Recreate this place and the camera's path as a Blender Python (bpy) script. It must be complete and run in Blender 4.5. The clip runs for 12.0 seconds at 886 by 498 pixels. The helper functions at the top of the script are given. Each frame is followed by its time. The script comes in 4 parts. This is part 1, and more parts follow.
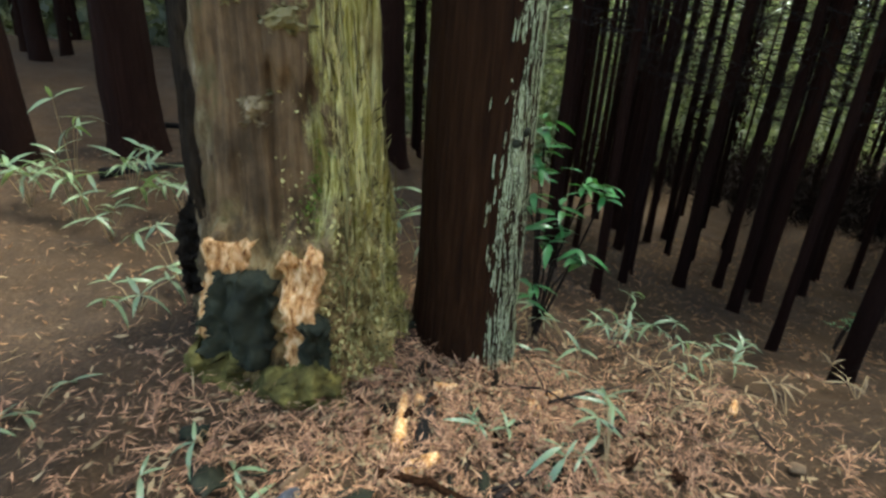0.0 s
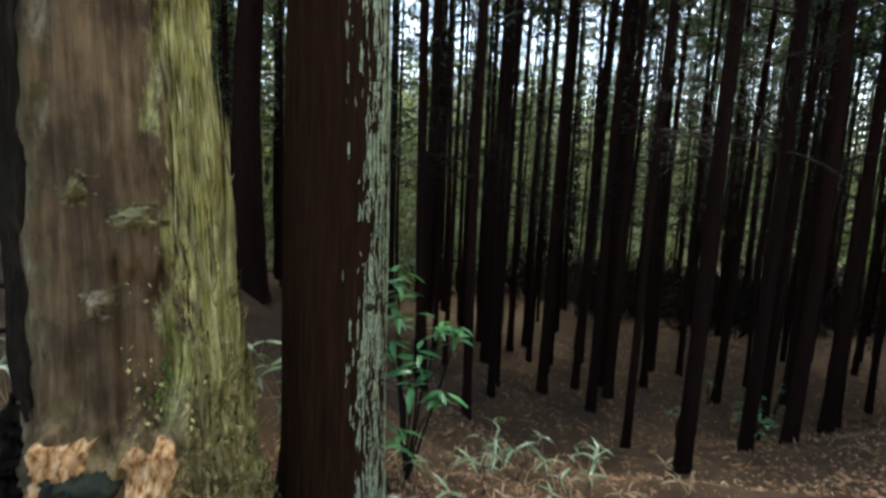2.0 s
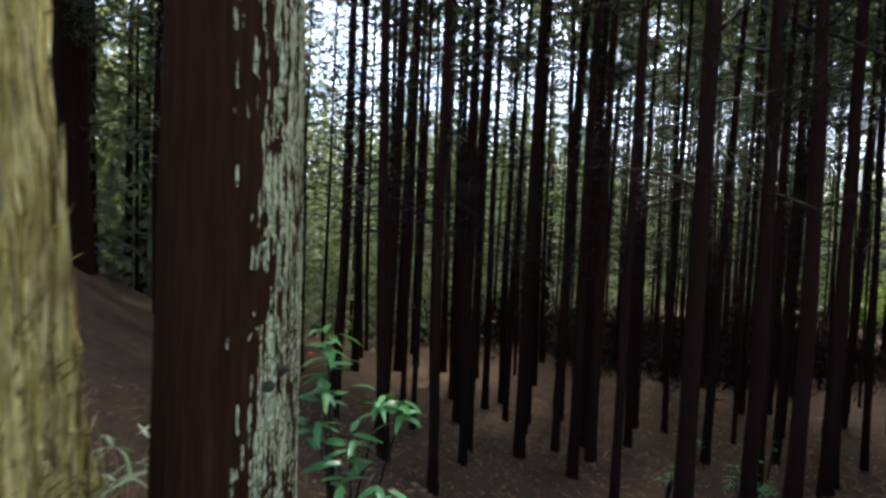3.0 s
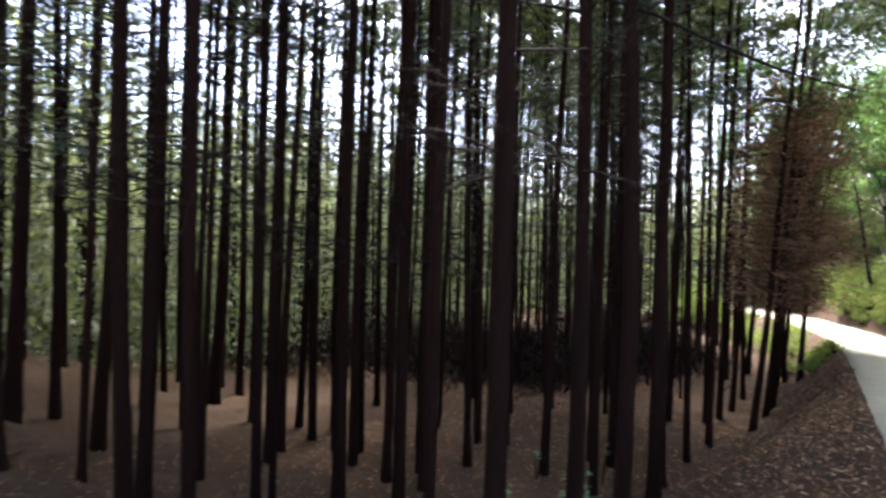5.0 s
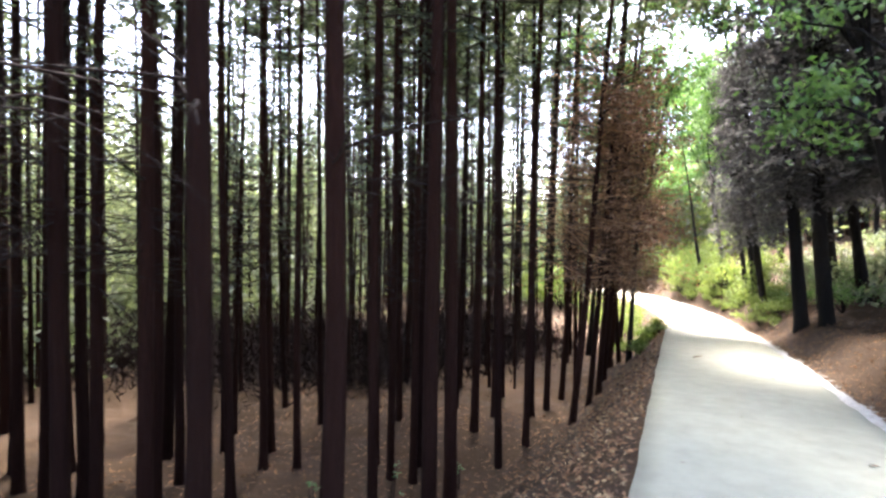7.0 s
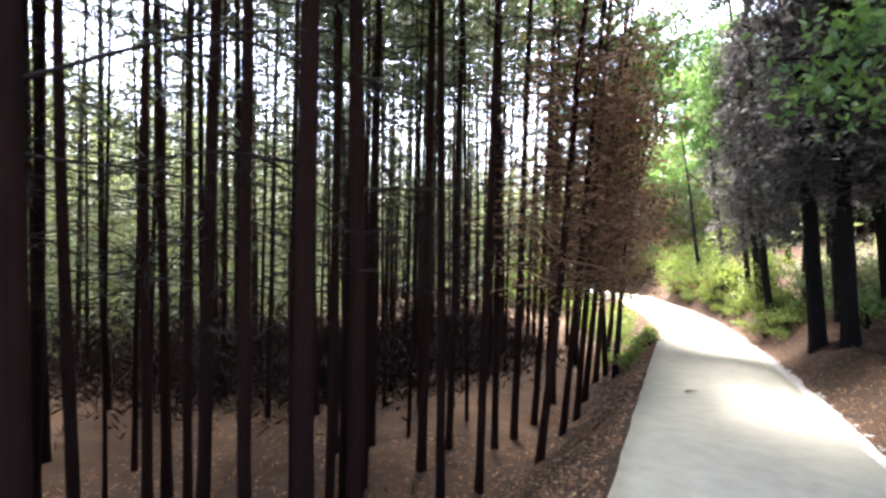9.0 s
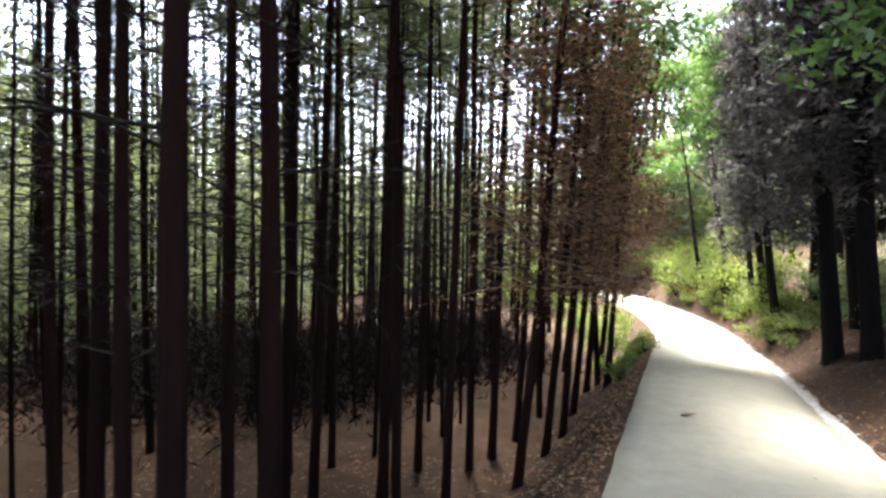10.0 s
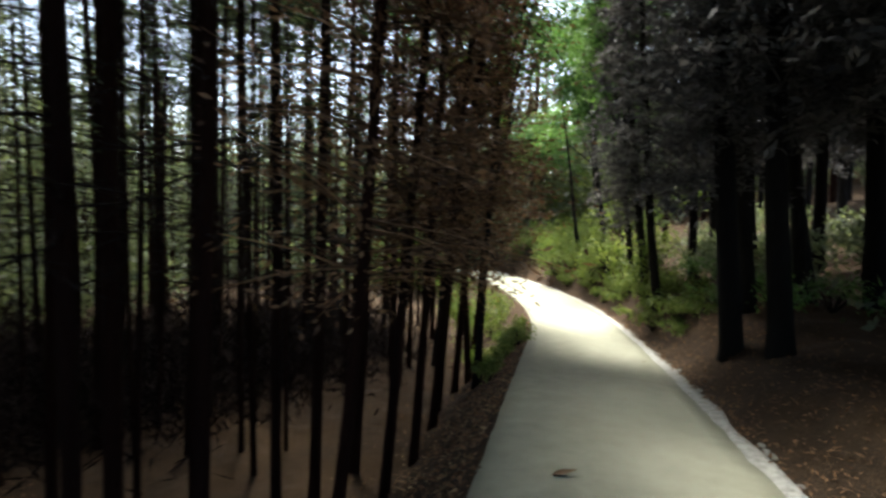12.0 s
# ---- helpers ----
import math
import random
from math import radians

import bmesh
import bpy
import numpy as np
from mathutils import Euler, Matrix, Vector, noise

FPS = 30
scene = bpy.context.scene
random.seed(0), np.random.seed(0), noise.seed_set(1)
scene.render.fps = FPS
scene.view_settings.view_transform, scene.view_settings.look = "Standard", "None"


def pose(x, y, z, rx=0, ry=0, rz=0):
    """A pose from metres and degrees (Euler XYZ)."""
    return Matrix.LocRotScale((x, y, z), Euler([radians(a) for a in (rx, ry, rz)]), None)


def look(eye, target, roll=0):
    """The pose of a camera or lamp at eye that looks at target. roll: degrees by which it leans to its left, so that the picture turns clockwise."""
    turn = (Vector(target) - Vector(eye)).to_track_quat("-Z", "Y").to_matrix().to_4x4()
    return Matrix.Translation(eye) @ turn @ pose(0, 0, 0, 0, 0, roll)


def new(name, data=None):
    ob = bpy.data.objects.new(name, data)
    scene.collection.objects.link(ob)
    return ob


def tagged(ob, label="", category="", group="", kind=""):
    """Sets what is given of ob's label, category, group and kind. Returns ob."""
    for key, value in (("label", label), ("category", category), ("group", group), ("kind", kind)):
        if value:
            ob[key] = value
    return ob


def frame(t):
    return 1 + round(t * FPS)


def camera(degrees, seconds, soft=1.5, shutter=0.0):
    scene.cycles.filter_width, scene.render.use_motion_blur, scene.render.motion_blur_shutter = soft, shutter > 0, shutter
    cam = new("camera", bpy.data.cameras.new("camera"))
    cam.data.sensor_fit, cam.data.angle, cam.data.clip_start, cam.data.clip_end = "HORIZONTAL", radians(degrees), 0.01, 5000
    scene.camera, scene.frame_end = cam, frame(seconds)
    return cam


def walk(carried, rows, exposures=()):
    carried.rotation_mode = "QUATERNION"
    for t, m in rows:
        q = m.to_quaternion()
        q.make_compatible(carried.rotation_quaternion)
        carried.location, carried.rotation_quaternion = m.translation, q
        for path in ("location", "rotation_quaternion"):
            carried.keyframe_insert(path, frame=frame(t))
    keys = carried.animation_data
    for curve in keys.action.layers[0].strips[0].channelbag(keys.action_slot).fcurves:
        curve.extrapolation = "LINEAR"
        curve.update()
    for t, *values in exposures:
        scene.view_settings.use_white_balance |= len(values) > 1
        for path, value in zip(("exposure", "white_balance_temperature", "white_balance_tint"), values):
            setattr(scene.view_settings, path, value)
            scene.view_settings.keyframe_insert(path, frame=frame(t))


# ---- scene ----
cam = camera(82.0, 12.0, soft=2.7, shutter=0.5)
PATH = [
    (0.0, pose(0.163, -7.105, 1.598, 69.36, -3.20, 69.01)),
    (0.5, pose(0.104, -7.025, 1.582, 69.48, -2.90, 69.25)),
    (1.0, pose(0.170, -7.048, 1.575, 71.06, -2.50, 61.65)),
    (1.5, pose(0.203, -7.123, 1.752, 76.61, -2.40, 55.50)),
    (2.0, pose(0.308, -7.119, 1.872, 82.76, -2.20, 53.91)),
    (2.5, pose(0.237, -6.937, 1.846, 86.45, -2.20, 53.30)),
    (2.7, pose(0.131, -6.793, 1.855, 87.39, -2.20, 52.71)),
    (4.3, pose(-0.660, -5.800, 1.575, 91.00, -1.30, 42.77)),
    (4.5, pose(-0.561, -5.620, 1.580, 90.86, -1.30, 40.92)),
    (5.0, pose(-0.370, -5.080, 1.590, 90.57, -1.00, 36.71)),
    (5.5, pose(-0.190, -4.360, 1.610, 90.09, -0.50, 31.34)),
    (6.0, pose(0.057, -3.655, 1.593, 89.77, -0.10, 26.98)),
    (6.5, pose(0.231, -3.144, 1.570, 89.31, 0.00, 24.96)),
    (7.0, pose(0.367, -2.566, 1.588, 89.08, 0.00, 24.64)),
    (9.0, pose(0.522, -0.424, 1.667, 88.48, -0.30, 24.76)),
    (9.5, pose(0.502, 0.156, 1.659, 88.42, -0.40, 24.78)),
    (10.0, pose(0.564, 0.771, 1.609, 88.45, -0.40, 24.75)),
    (10.5, pose(0.582, 1.485, 1.584, 88.25, -0.50, 24.66)),
    (11.0, pose(0.552, 2.123, 1.561, 87.22, -0.70, 22.39)),
    (11.5, pose(0.543, 2.737, 1.483, 86.88, -0.80, 19.00)),
    (12.0, pose(0.624, 3.488, 1.377, 86.56, -0.80, 12.85)),
]
walk(cam, PATH, exposures=[(0.0, 2.8, 6450, -3), (1.0, 2.75, 6500, -4), (1.7, 2.5, 6350, -2), (2.7, 2.7, 6150, 6), (4.3, 2.7, 6150, 16), (5.0, 3.3, 6200, 16), (6.0, 4.3, 6300, 16), (9.3, 3.95, 6200, 20), (10.5, 3.4, 6400, 12), (11.5, 2.65, 6450, 6), (12.0, 2.1, 6400, 4)])

# ---- world and sun ----
SUN_UP, SUN_TURN = radians(64), radians(-22)
world = bpy.data.worlds.new("sky")
scene.world = world
world.use_nodes = True
_n, _l = world.node_tree.nodes, world.node_tree.links
_sky = _n.new("ShaderNodeTexSky")
_sky.sky_type, _sky.sun_disc = "NISHITA", False
_sky.sun_elevation, _sky.sun_rotation = SUN_UP, SUN_TURN
_sky.air_density, _sky.dust_density = 1.0, 4.0
_l.new(_sky.outputs[0], _n["Background"].inputs[0])
_n["Background"].inputs[1].default_value = 0.15
sun = new("sun", bpy.data.lights.new("sun", "SUN"))
sun.data.energy, sun.data.angle, sun.data.color = 4.0, radians(13), (1.0, 0.96, 0.89)
_s = Vector((math.sin(SUN_TURN) * math.cos(SUN_UP), math.cos(SUN_TURN) * math.cos(SUN_UP), math.sin(SUN_UP)))
sun.matrix_world = look(_s * 60, (0, 0, 0))


# ---- materials ----
def shader(name):
    m = bpy.data.materials.new(name)
    m.use_nodes = True
    n, l = m.node_tree.nodes, m.node_tree.links
    return m, n, l, n["Principled BSDF"]


def coords(n, l, scale, kind="Object"):
    tc, mp = n.new("ShaderNodeTexCoord"), n.new("ShaderNodeMapping")
    l.new(tc.outputs[kind], mp.inputs[0])
    mp.inputs["Scale"].default_value = scale
    return mp.outputs[0]


def place(n, l, scale):
    g, mp = n.new("ShaderNodeNewGeometry"), n.new("ShaderNodeMapping")
    l.new(g.outputs["Position"], mp.inputs[0])
    mp.inputs["Scale"].default_value = scale
    return mp.outputs[0]


def grain(n, l, vec, scale, detail=6.0, rough=0.6):
    t = n.new("ShaderNodeTexNoise")
    t.inputs["Scale"].default_value, t.inputs["Detail"].default_value, t.inputs["Roughness"].default_value = scale, detail, rough
    l.new(vec, t.inputs["Vector"])
    return t.outputs[0]


def ramp(n, l, fac, stops):
    r = n.new("ShaderNodeValToRGB")
    while len(r.color_ramp.elements) < len(stops):
        r.color_ramp.elements.new(0.5)
    for e, (p, c) in zip(r.color_ramp.elements, stops):
        e.position, e.color = p, (*c, 1)
    l.new(fac, r.inputs[0])
    return r.outputs[0]


def blend(n, l, fac, a, b, kind="MIX"):
    x = n.new("ShaderNodeMix")
    x.data_type, x.blend_type = "RGBA", kind
    for sock, v in ((x.inputs[0], fac), (x.inputs[6], a), (x.inputs[7], b)):
        if isinstance(v, (int, float)):
            sock.default_value = v
        elif isinstance(v, tuple):
            sock.default_value = (*v, 1)
        else:
            l.new(v, sock)
    return x.outputs[2]


def relief(n, l, height, bsdf, strength, distance):
    b = n.new("ShaderNodeBump")
    b.inputs["Strength"].default_value, b.inputs["Distance"].default_value = strength, distance
    l.new(height, b.inputs["Height"])
    l.new(b.outputs[0], bsdf.inputs["Normal"])


def bark_mat(name, dark, mid, light, stretch=(9, 9, 1.1), rough=0.9, bump=0.02):
    m, n, l, b = shader(name)
    fine = grain(n, l, coords(n, l, stretch), 3.0, 8, 0.65)
    wide = grain(n, l, place(n, l, (1, 1, 0.5)), 1.6, 3)
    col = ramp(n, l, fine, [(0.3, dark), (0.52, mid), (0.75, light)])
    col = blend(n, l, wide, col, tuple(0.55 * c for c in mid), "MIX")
    oi = n.new("ShaderNodeObjectInfo")
    tone = ramp(n, l, oi.outputs["Random"], [(0.0, (0.7, 0.68, 0.66)), (1.0, (1.25, 1.2, 1.15))])
    col = blend(n, l, 1.0, col, tone, "MULTIPLY")
    l.new(col, b.inputs["Base Color"])
    b.inputs["Roughness"].default_value, b.inputs["Specular IOR Level"].default_value = rough, 0.08
    relief(n, l, fine, b, 1.0, bump * 2)
    return m


def leaf_mat(name, low, high, rough=0.5, through_share=0.35, glow=(1.2, 1.3, 0.6)):
    m, n, l, b = shader(name)
    g = n.new("ShaderNodeNewGeometry")
    col = ramp(n, l, g.outputs["Random Per Island"], [(0.0, low), (1.0, high)])
    oi = n.new("ShaderNodeObjectInfo")
    col = blend(n, l, 1.0, col, ramp(n, l, oi.outputs["Random"], [(0.0, (0.8, 0.8, 0.8)), (1.0, (1.2, 1.2, 1.1))]), "MULTIPLY")
    l.new(col, b.inputs["Base Color"])
    b.inputs["Roughness"].default_value, b.inputs["Specular IOR Level"].default_value = rough, 0.5 if rough < 0.5 else 0.12
    tr, mix = n.new("ShaderNodeBsdfTranslucent"), n.new("ShaderNodeMixShader")
    l.new(blend(n, l, 1.0, col, glow, "MULTIPLY"), tr.inputs[0])
    mix.inputs[0].default_value = through_share
    l.new(b.outputs[0], mix.inputs[1])
    l.new(tr.outputs[0], mix.inputs[2])
    l.new(mix.outputs[0], n["Material Output"].inputs[0])
    return m


def ground_mat():
    m, n, l, b = shader("needle_litter_soil")
    p = place(n, l, (1, 1, 1))
    fine, mid, wide = grain(n, l, p, 60, 6, 0.7), grain(n, l, p, 7, 6), grain(n, l, p, 0.7, 4)
    col = ramp(n, l, fine, [(0.25, (0.012, 0.0075, 0.0045)), (0.5, (0.044, 0.027, 0.0155)), (0.72, (0.11, 0.071, 0.040))])
    col = blend(n, l, ramp(n, l, mid, [(0.4, (0, 0, 0)), (0.65, (0.75, 0.75, 0.75))]), col, (0.027, 0.018, 0.012))
    col = blend(n, l, ramp(n, l, wide, [(0.4, (0, 0, 0)), (0.7, (0.6, 0.6, 0.6))]), col, (0.063, 0.036, 0.016))
    l.new(col, b.inputs["Base Color"])
    b.inputs["Roughness"].default_value, b.inputs["Specular IOR Level"].default_value = 0.95, 0.15
    relief(n, l, blend(n, l, 0.5, fine, mid), b, 0.8, 0.04)
    return m


def road_mat():
    m, n, l, b = shader("worn_concrete")
    p = place(n, l, (1, 1, 1))
    fine, mid, wide = grain(n, l, p, 90, 5, 0.7), grain(n, l, p, 5, 6), grain(n, l, p, 0.6, 3)
    col = ramp(n, l, mid, [(0.3, (0.215, 0.207, 0.148)), (0.7, (0.295, 0.285, 0.205))])
    col = blend(n, l, ramp(n, l, wide, [(0.35, (0, 0, 0)), (0.7, (0.5, 0.5, 0.5))]), col, (0.205, 0.21, 0.155))
    col = blend(n, l, ramp(n, l, fine, [(0.3, (0.5, 0.5, 0.5)), (0.45, (0, 0, 0))]), col, (0.13, 0.127, 0.112))
    l.new(col, b.inputs["Base Color"])
    b.inputs["Roughness"].default_value = 0.8
    relief(n, l, blend(n, l, 0.5, fine, mid), b, 0.35, 0.01)
    return m


def patchy_mat(name, stops, scale=(1, 1, 1), size=8.0, rough=0.85, bump=0.02, stain=None):
    m, n, l, b = shader(name)
    fine = grain(n, l, coords(n, l, scale), size, 8, 0.65)
    col = ramp(n, l, fine, stops)
    if stain:
        w = grain(n, l, coords(n, l, (1, 1, 0.6)), 2.3, 5)
        col = blend(n, l, ramp(n, l, w, [(0.42, (0, 0, 0)), (0.62, (0.9, 0.9, 0.9))]), col, stain)
    l.new(col, b.inputs["Base Color"])
    b.inputs["Roughness"].default_value, b.inputs["Specular IOR Level"].default_value = rough, 0.15
    relief(n, l, fine, b, 0.8, bump)
    return m


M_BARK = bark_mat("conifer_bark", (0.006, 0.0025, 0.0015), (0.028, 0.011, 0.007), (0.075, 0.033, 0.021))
M_CEDAR = bark_mat("cedar_bark", (0.006, 0.002, 0.001), (0.040, 0.016, 0.006), (0.085, 0.040, 0.018), (14, 14, 0.8))
M_GREYBARK = bark_mat("grey_bark", (0.006, 0.006, 0.006), (0.02, 0.018, 0.017), (0.05, 0.046, 0.043))
M_TWIG = bark_mat("dead_twig", (0.010, 0.007, 0.006), (0.030, 0.022, 0.018), (0.075, 0.06, 0.05), (6, 6, 6), bump=0.004)
M_NEEDLE = leaf_mat("conifer_needles", (0.036, 0.045, 0.034), (0.085, 0.10, 0.07), 0.6, 0.35)
M_DUSK = leaf_mat("grey_conifer_needles", (0.045, 0.042, 0.042), (0.13, 0.122, 0.118), 0.6, 0.35, (1, 1, 1))
M_DRY = leaf_mat("dry_needles", (0.06, 0.034, 0.022), (0.24, 0.14, 0.078), 0.7, 0.25, (1.1, 1.0, 0.8))
M_GREEN = leaf_mat("broad_leaves", (0.055, 0.115, 0.042), (0.13, 0.21, 0.085), 0.45, 0.5)
M_BUSH = leaf_mat("sunlit_bush_leaves", (0.075, 0.115, 0.036), (0.20, 0.225, 0.085), 0.5, 0.4)
# leaf colours lightened to carry the daylight on the distant foliage
M_FAR = leaf_mat("far_leaves_lit_tone", (0.08, 0.095, 0.075), (0.20, 0.215, 0.17), 0.6, 0.4)
M_GLOSS = leaf_mat("glossy_leaves", (0.035, 0.12, 0.04), (0.07, 0.20, 0.065), 0.36, 0.25)
M_SASA = leaf_mat("bamboo_grass_leaves", (0.07, 0.13, 0.07), (0.22, 0.28, 0.17), 0.3, 0.3)
M_STRAW = leaf_mat("dead_grass", (0.13, 0.09, 0.05), (0.36, 0.27, 0.165), 0.6, 0.3, (1, 0.9, 0.7))
M_FROND = leaf_mat("dead_cedar_fronds", (0.04, 0.02, 0.013), (0.46, 0.26, 0.16), 0.6, 0.15, (1, 0.8, 0.6))
# near black, so the blades carry the hollow's shade in their colour
M_SHADE_BAND = leaf_mat("shade_band_blades", (0.007, 0.004, 0.0035), (0.022, 0.013, 0.010), 0.95, 0.05, (1, 0.8, 0.6))
M_GROUND, M_ROAD = ground_mat(), road_mat()
M_EDGE = patchy_mat("crumbled_concrete", [(0.3, (0.18, 0.175, 0.155)), (0.6, (0.38, 0.37, 0.34))], size=14)


def trunk_wood_mat():
    """Weathered outer wood, a bare brown heart and a mossy yellow flank brightened as if lit, by angle round the trunk
    and height.
    """
    m, n, l, b = shader("rotten_trunk_wood")
    long_grain = grain(n, l, coords(n, l, (5, 5, 0.9)), 2.2, 8, 0.65)
    fibre = grain(n, l, coords(n, l, (16, 16, 0.7)), 2.4, 8, 0.7)
    blot = grain(n, l, coords(n, l, (1.6, 1.6, 1.0)), 2.6, 6, 0.62)
    patch = grain(n, l, coords(n, l, (5, 5, 2.2)), 2.0, 8, 0.7)
    outer = ramp(n, l, long_grain, [(0.34, (0.02, 0.013, 0.007)), (0.48, (0.14, 0.096, 0.05)), (0.66, (0.42, 0.33, 0.20))])
    outer = blend(n, l, ramp(n, l, blot, [(0.45, (0, 0, 0)), (0.62, (0.9, 0.9, 0.9))]), outer, (0.10, 0.085, 0.03))
    heart = ramp(n, l, fibre, [(0.3, (0.055, 0.031, 0.014)), (0.5, (0.10, 0.060, 0.028)), (0.72, (0.155, 0.098, 0.05))])
    heart = blend(n, l, ramp(n, l, patch, [(0.5, (0, 0, 0)), (0.7, (0.75, 0.75, 0.75))]), heart, (0.055, 0.036, 0.018))
    heart = blend(n, l, 1.0, heart, ramp(n, l, blot, [(0.36, (0.45, 0.45, 0.45)), (0.52, (1.0, 1.0, 1.0)), (0.66, (1.6, 1.6, 1.55))]), "MULTIPLY")
    # yellow moss, its pale tones raised to imitate light on this flank
    moss = ramp(n, l, fibre, [(0.36, (0.035, 0.026, 0.006)), (0.46, (0.36, 0.30, 0.06)), (0.58, (0.74, 0.66, 0.26))])
    moss = blend(n, l, ramp(n, l, blot, [(0.5, (0, 0, 0)), (0.66, (0.7, 0.7, 0.7))]), moss, (0.20, 0.125, 0.05))
    turn = n.new("ShaderNodeTexGradient")
    turn.gradient_type = "RADIAL"
    l.new(coords(n, l, (1, 1, 1)), turn.inputs[0])

    def add(a, x, b_):
        k = n.new("ShaderNodeMath")
        k.operation = "MULTIPLY_ADD"
        l.new(a, k.inputs[0])
        k.inputs[1].default_value = x
        if isinstance(b_, float):
            k.inputs[2].default_value = b_
        else:
            l.new(b_, k.inputs[2])
        return k.outputs[0]

    sep = n.new("ShaderNodeSeparateXYZ")
    l.new(coords(n, l, (0.2, 0.2, 0.2)), sep.inputs[0])
    angle = add(patch, 0.30, add(turn.outputs["Fac"], 1.0, -0.15))
    height = add(patch, 0.12, add(sep.outputs[2], 1.0, -0.06))
    in_heart = ramp(n, l, angle, [(0.32, (0, 0, 0)), (0.36, (1, 1, 1)), (0.53, (1, 1, 1)), (0.56, (0, 0, 0))])
    high = ramp(n, l, height, [(0.13, (0, 0, 0)), (0.16, (1, 1, 1))])
    in_moss = ramp(n, l, angle, [(0.53, (0, 0, 0)), (0.58, (1, 1, 1)), (0.86, (1, 1, 1)), (0.9, (0, 0, 0))])
    col = blend(n, l, blend(n, l, 1.0, in_heart, high, "MULTIPLY"), outer, heart)
    col = blend(n, l, in_moss, col, moss)
    bits = grain(n, l, coords(n, l, (1, 1, 0.8)), 11.0, 7, 0.68)
    crumb = ramp(n, l, bits, [(0.34, (0.02, 0.013, 0.006)), (0.47, (0.20, 0.12, 0.045)), (0.56, (0.42, 0.27, 0.11)), (0.68, (0.62, 0.48, 0.24))])
    low = ramp(n, l, height, [(0.11, (1, 1, 1)), (0.17, (0, 0, 0))])
    inner = ramp(n, l, angle, [(0.30, (0, 0, 0)), (0.34, (1, 1, 1)), (0.60, (1, 1, 1)), (0.70, (0, 0, 0))])
    col = blend(n, l, blend(n, l, 1.0, blend(n, l, 1.0, low, inner, "MULTIPLY"), (0.85, 0.85, 0.85), "MULTIPLY"), col, crumb)
    l.new(col, b.inputs["Base Color"])
    b.inputs["Roughness"].default_value, b.inputs["Specular IOR Level"].default_value = 0.85, 0.15
    bare = blend(n, l, 1.0, in_heart, high, "MULTIPLY")
    relief(n, l, blend(n, l, blend(n, l, 1.0, bare, (0.75, 0.75, 0.75), "MULTIPLY"), blend(n, l, 0.5, fibre, patch), (0.5, 0.5, 0.5)), b, 1.0, 0.09)
    return m


M_TRUNKWOOD = trunk_wood_mat()
M_STUMP = patchy_mat("rotten_mossy_wood", [(0.28, (0.03, 0.02, 0.011)), (0.48, (0.14, 0.10, 0.055)), (0.7, (0.32, 0.25, 0.15))], (5, 5, 0.9), 2.2, 0.85, 0.03, (0.13, 0.12, 0.035))
M_SPLIT = patchy_mat("fresh_orange_wood", [(0.36, (0.16, 0.06, 0.02)), (0.48, (0.52, 0.27, 0.10)), (0.66, (0.78, 0.54, 0.30))], (8, 8, 3), 5.0, 0.8, 0.02)
M_OLDBARK = bark_mat("old_loose_bark", (0.004, 0.003, 0.002), (0.022, 0.015, 0.009), (0.085, 0.062, 0.04), (12, 12, 1.6), bump=0.04)
M_CHAR = patchy_mat("blackened_bark", [(0.3, (0.007, 0.007, 0.004)), (0.55, (0.022, 0.023, 0.013)), (0.75, (0.060, 0.060, 0.036))], (1, 1, 1), 9, 0.9, 0.01)
M_MOSS = patchy_mat("moss", [(0.3, (0.05, 0.10, 0.012)), (0.7, (0.18, 0.28, 0.04))], (1, 1, 1), 30, 0.95, 0.02)
M_CUSHION = patchy_mat("olive_moss_lump", [(0.3, (0.022, 0.018, 0.006)), (0.5, (0.075, 0.062, 0.016)), (0.72, (0.20, 0.17, 0.05))], (1, 1, 1), 9, 0.9, 0.03)
M_LICHEN = leaf_mat("pale_lichen_flakes", (0.16, 0.19, 0.08), (0.70, 0.74, 0.50), 0.9, 0.05, (1, 1, 1))
M_FLAKE = leaf_mat("rotten_wood_flakes", (0.05, 0.036, 0.012), (0.56, 0.48, 0.20), 0.9, 0.05, (1, 1, 0.7))
M_STONE = patchy_mat("dark_stone", [(0.3, (0.05, 0.05, 0.055)), (0.7, (0.14, 0.14, 0.15))], size=6)
M_DEADLEAF = patchy_mat("dead_leaf", [(0.3, (0.08, 0.05, 0.03)), (0.7, (0.2, 0.13, 0.07))], size=12)


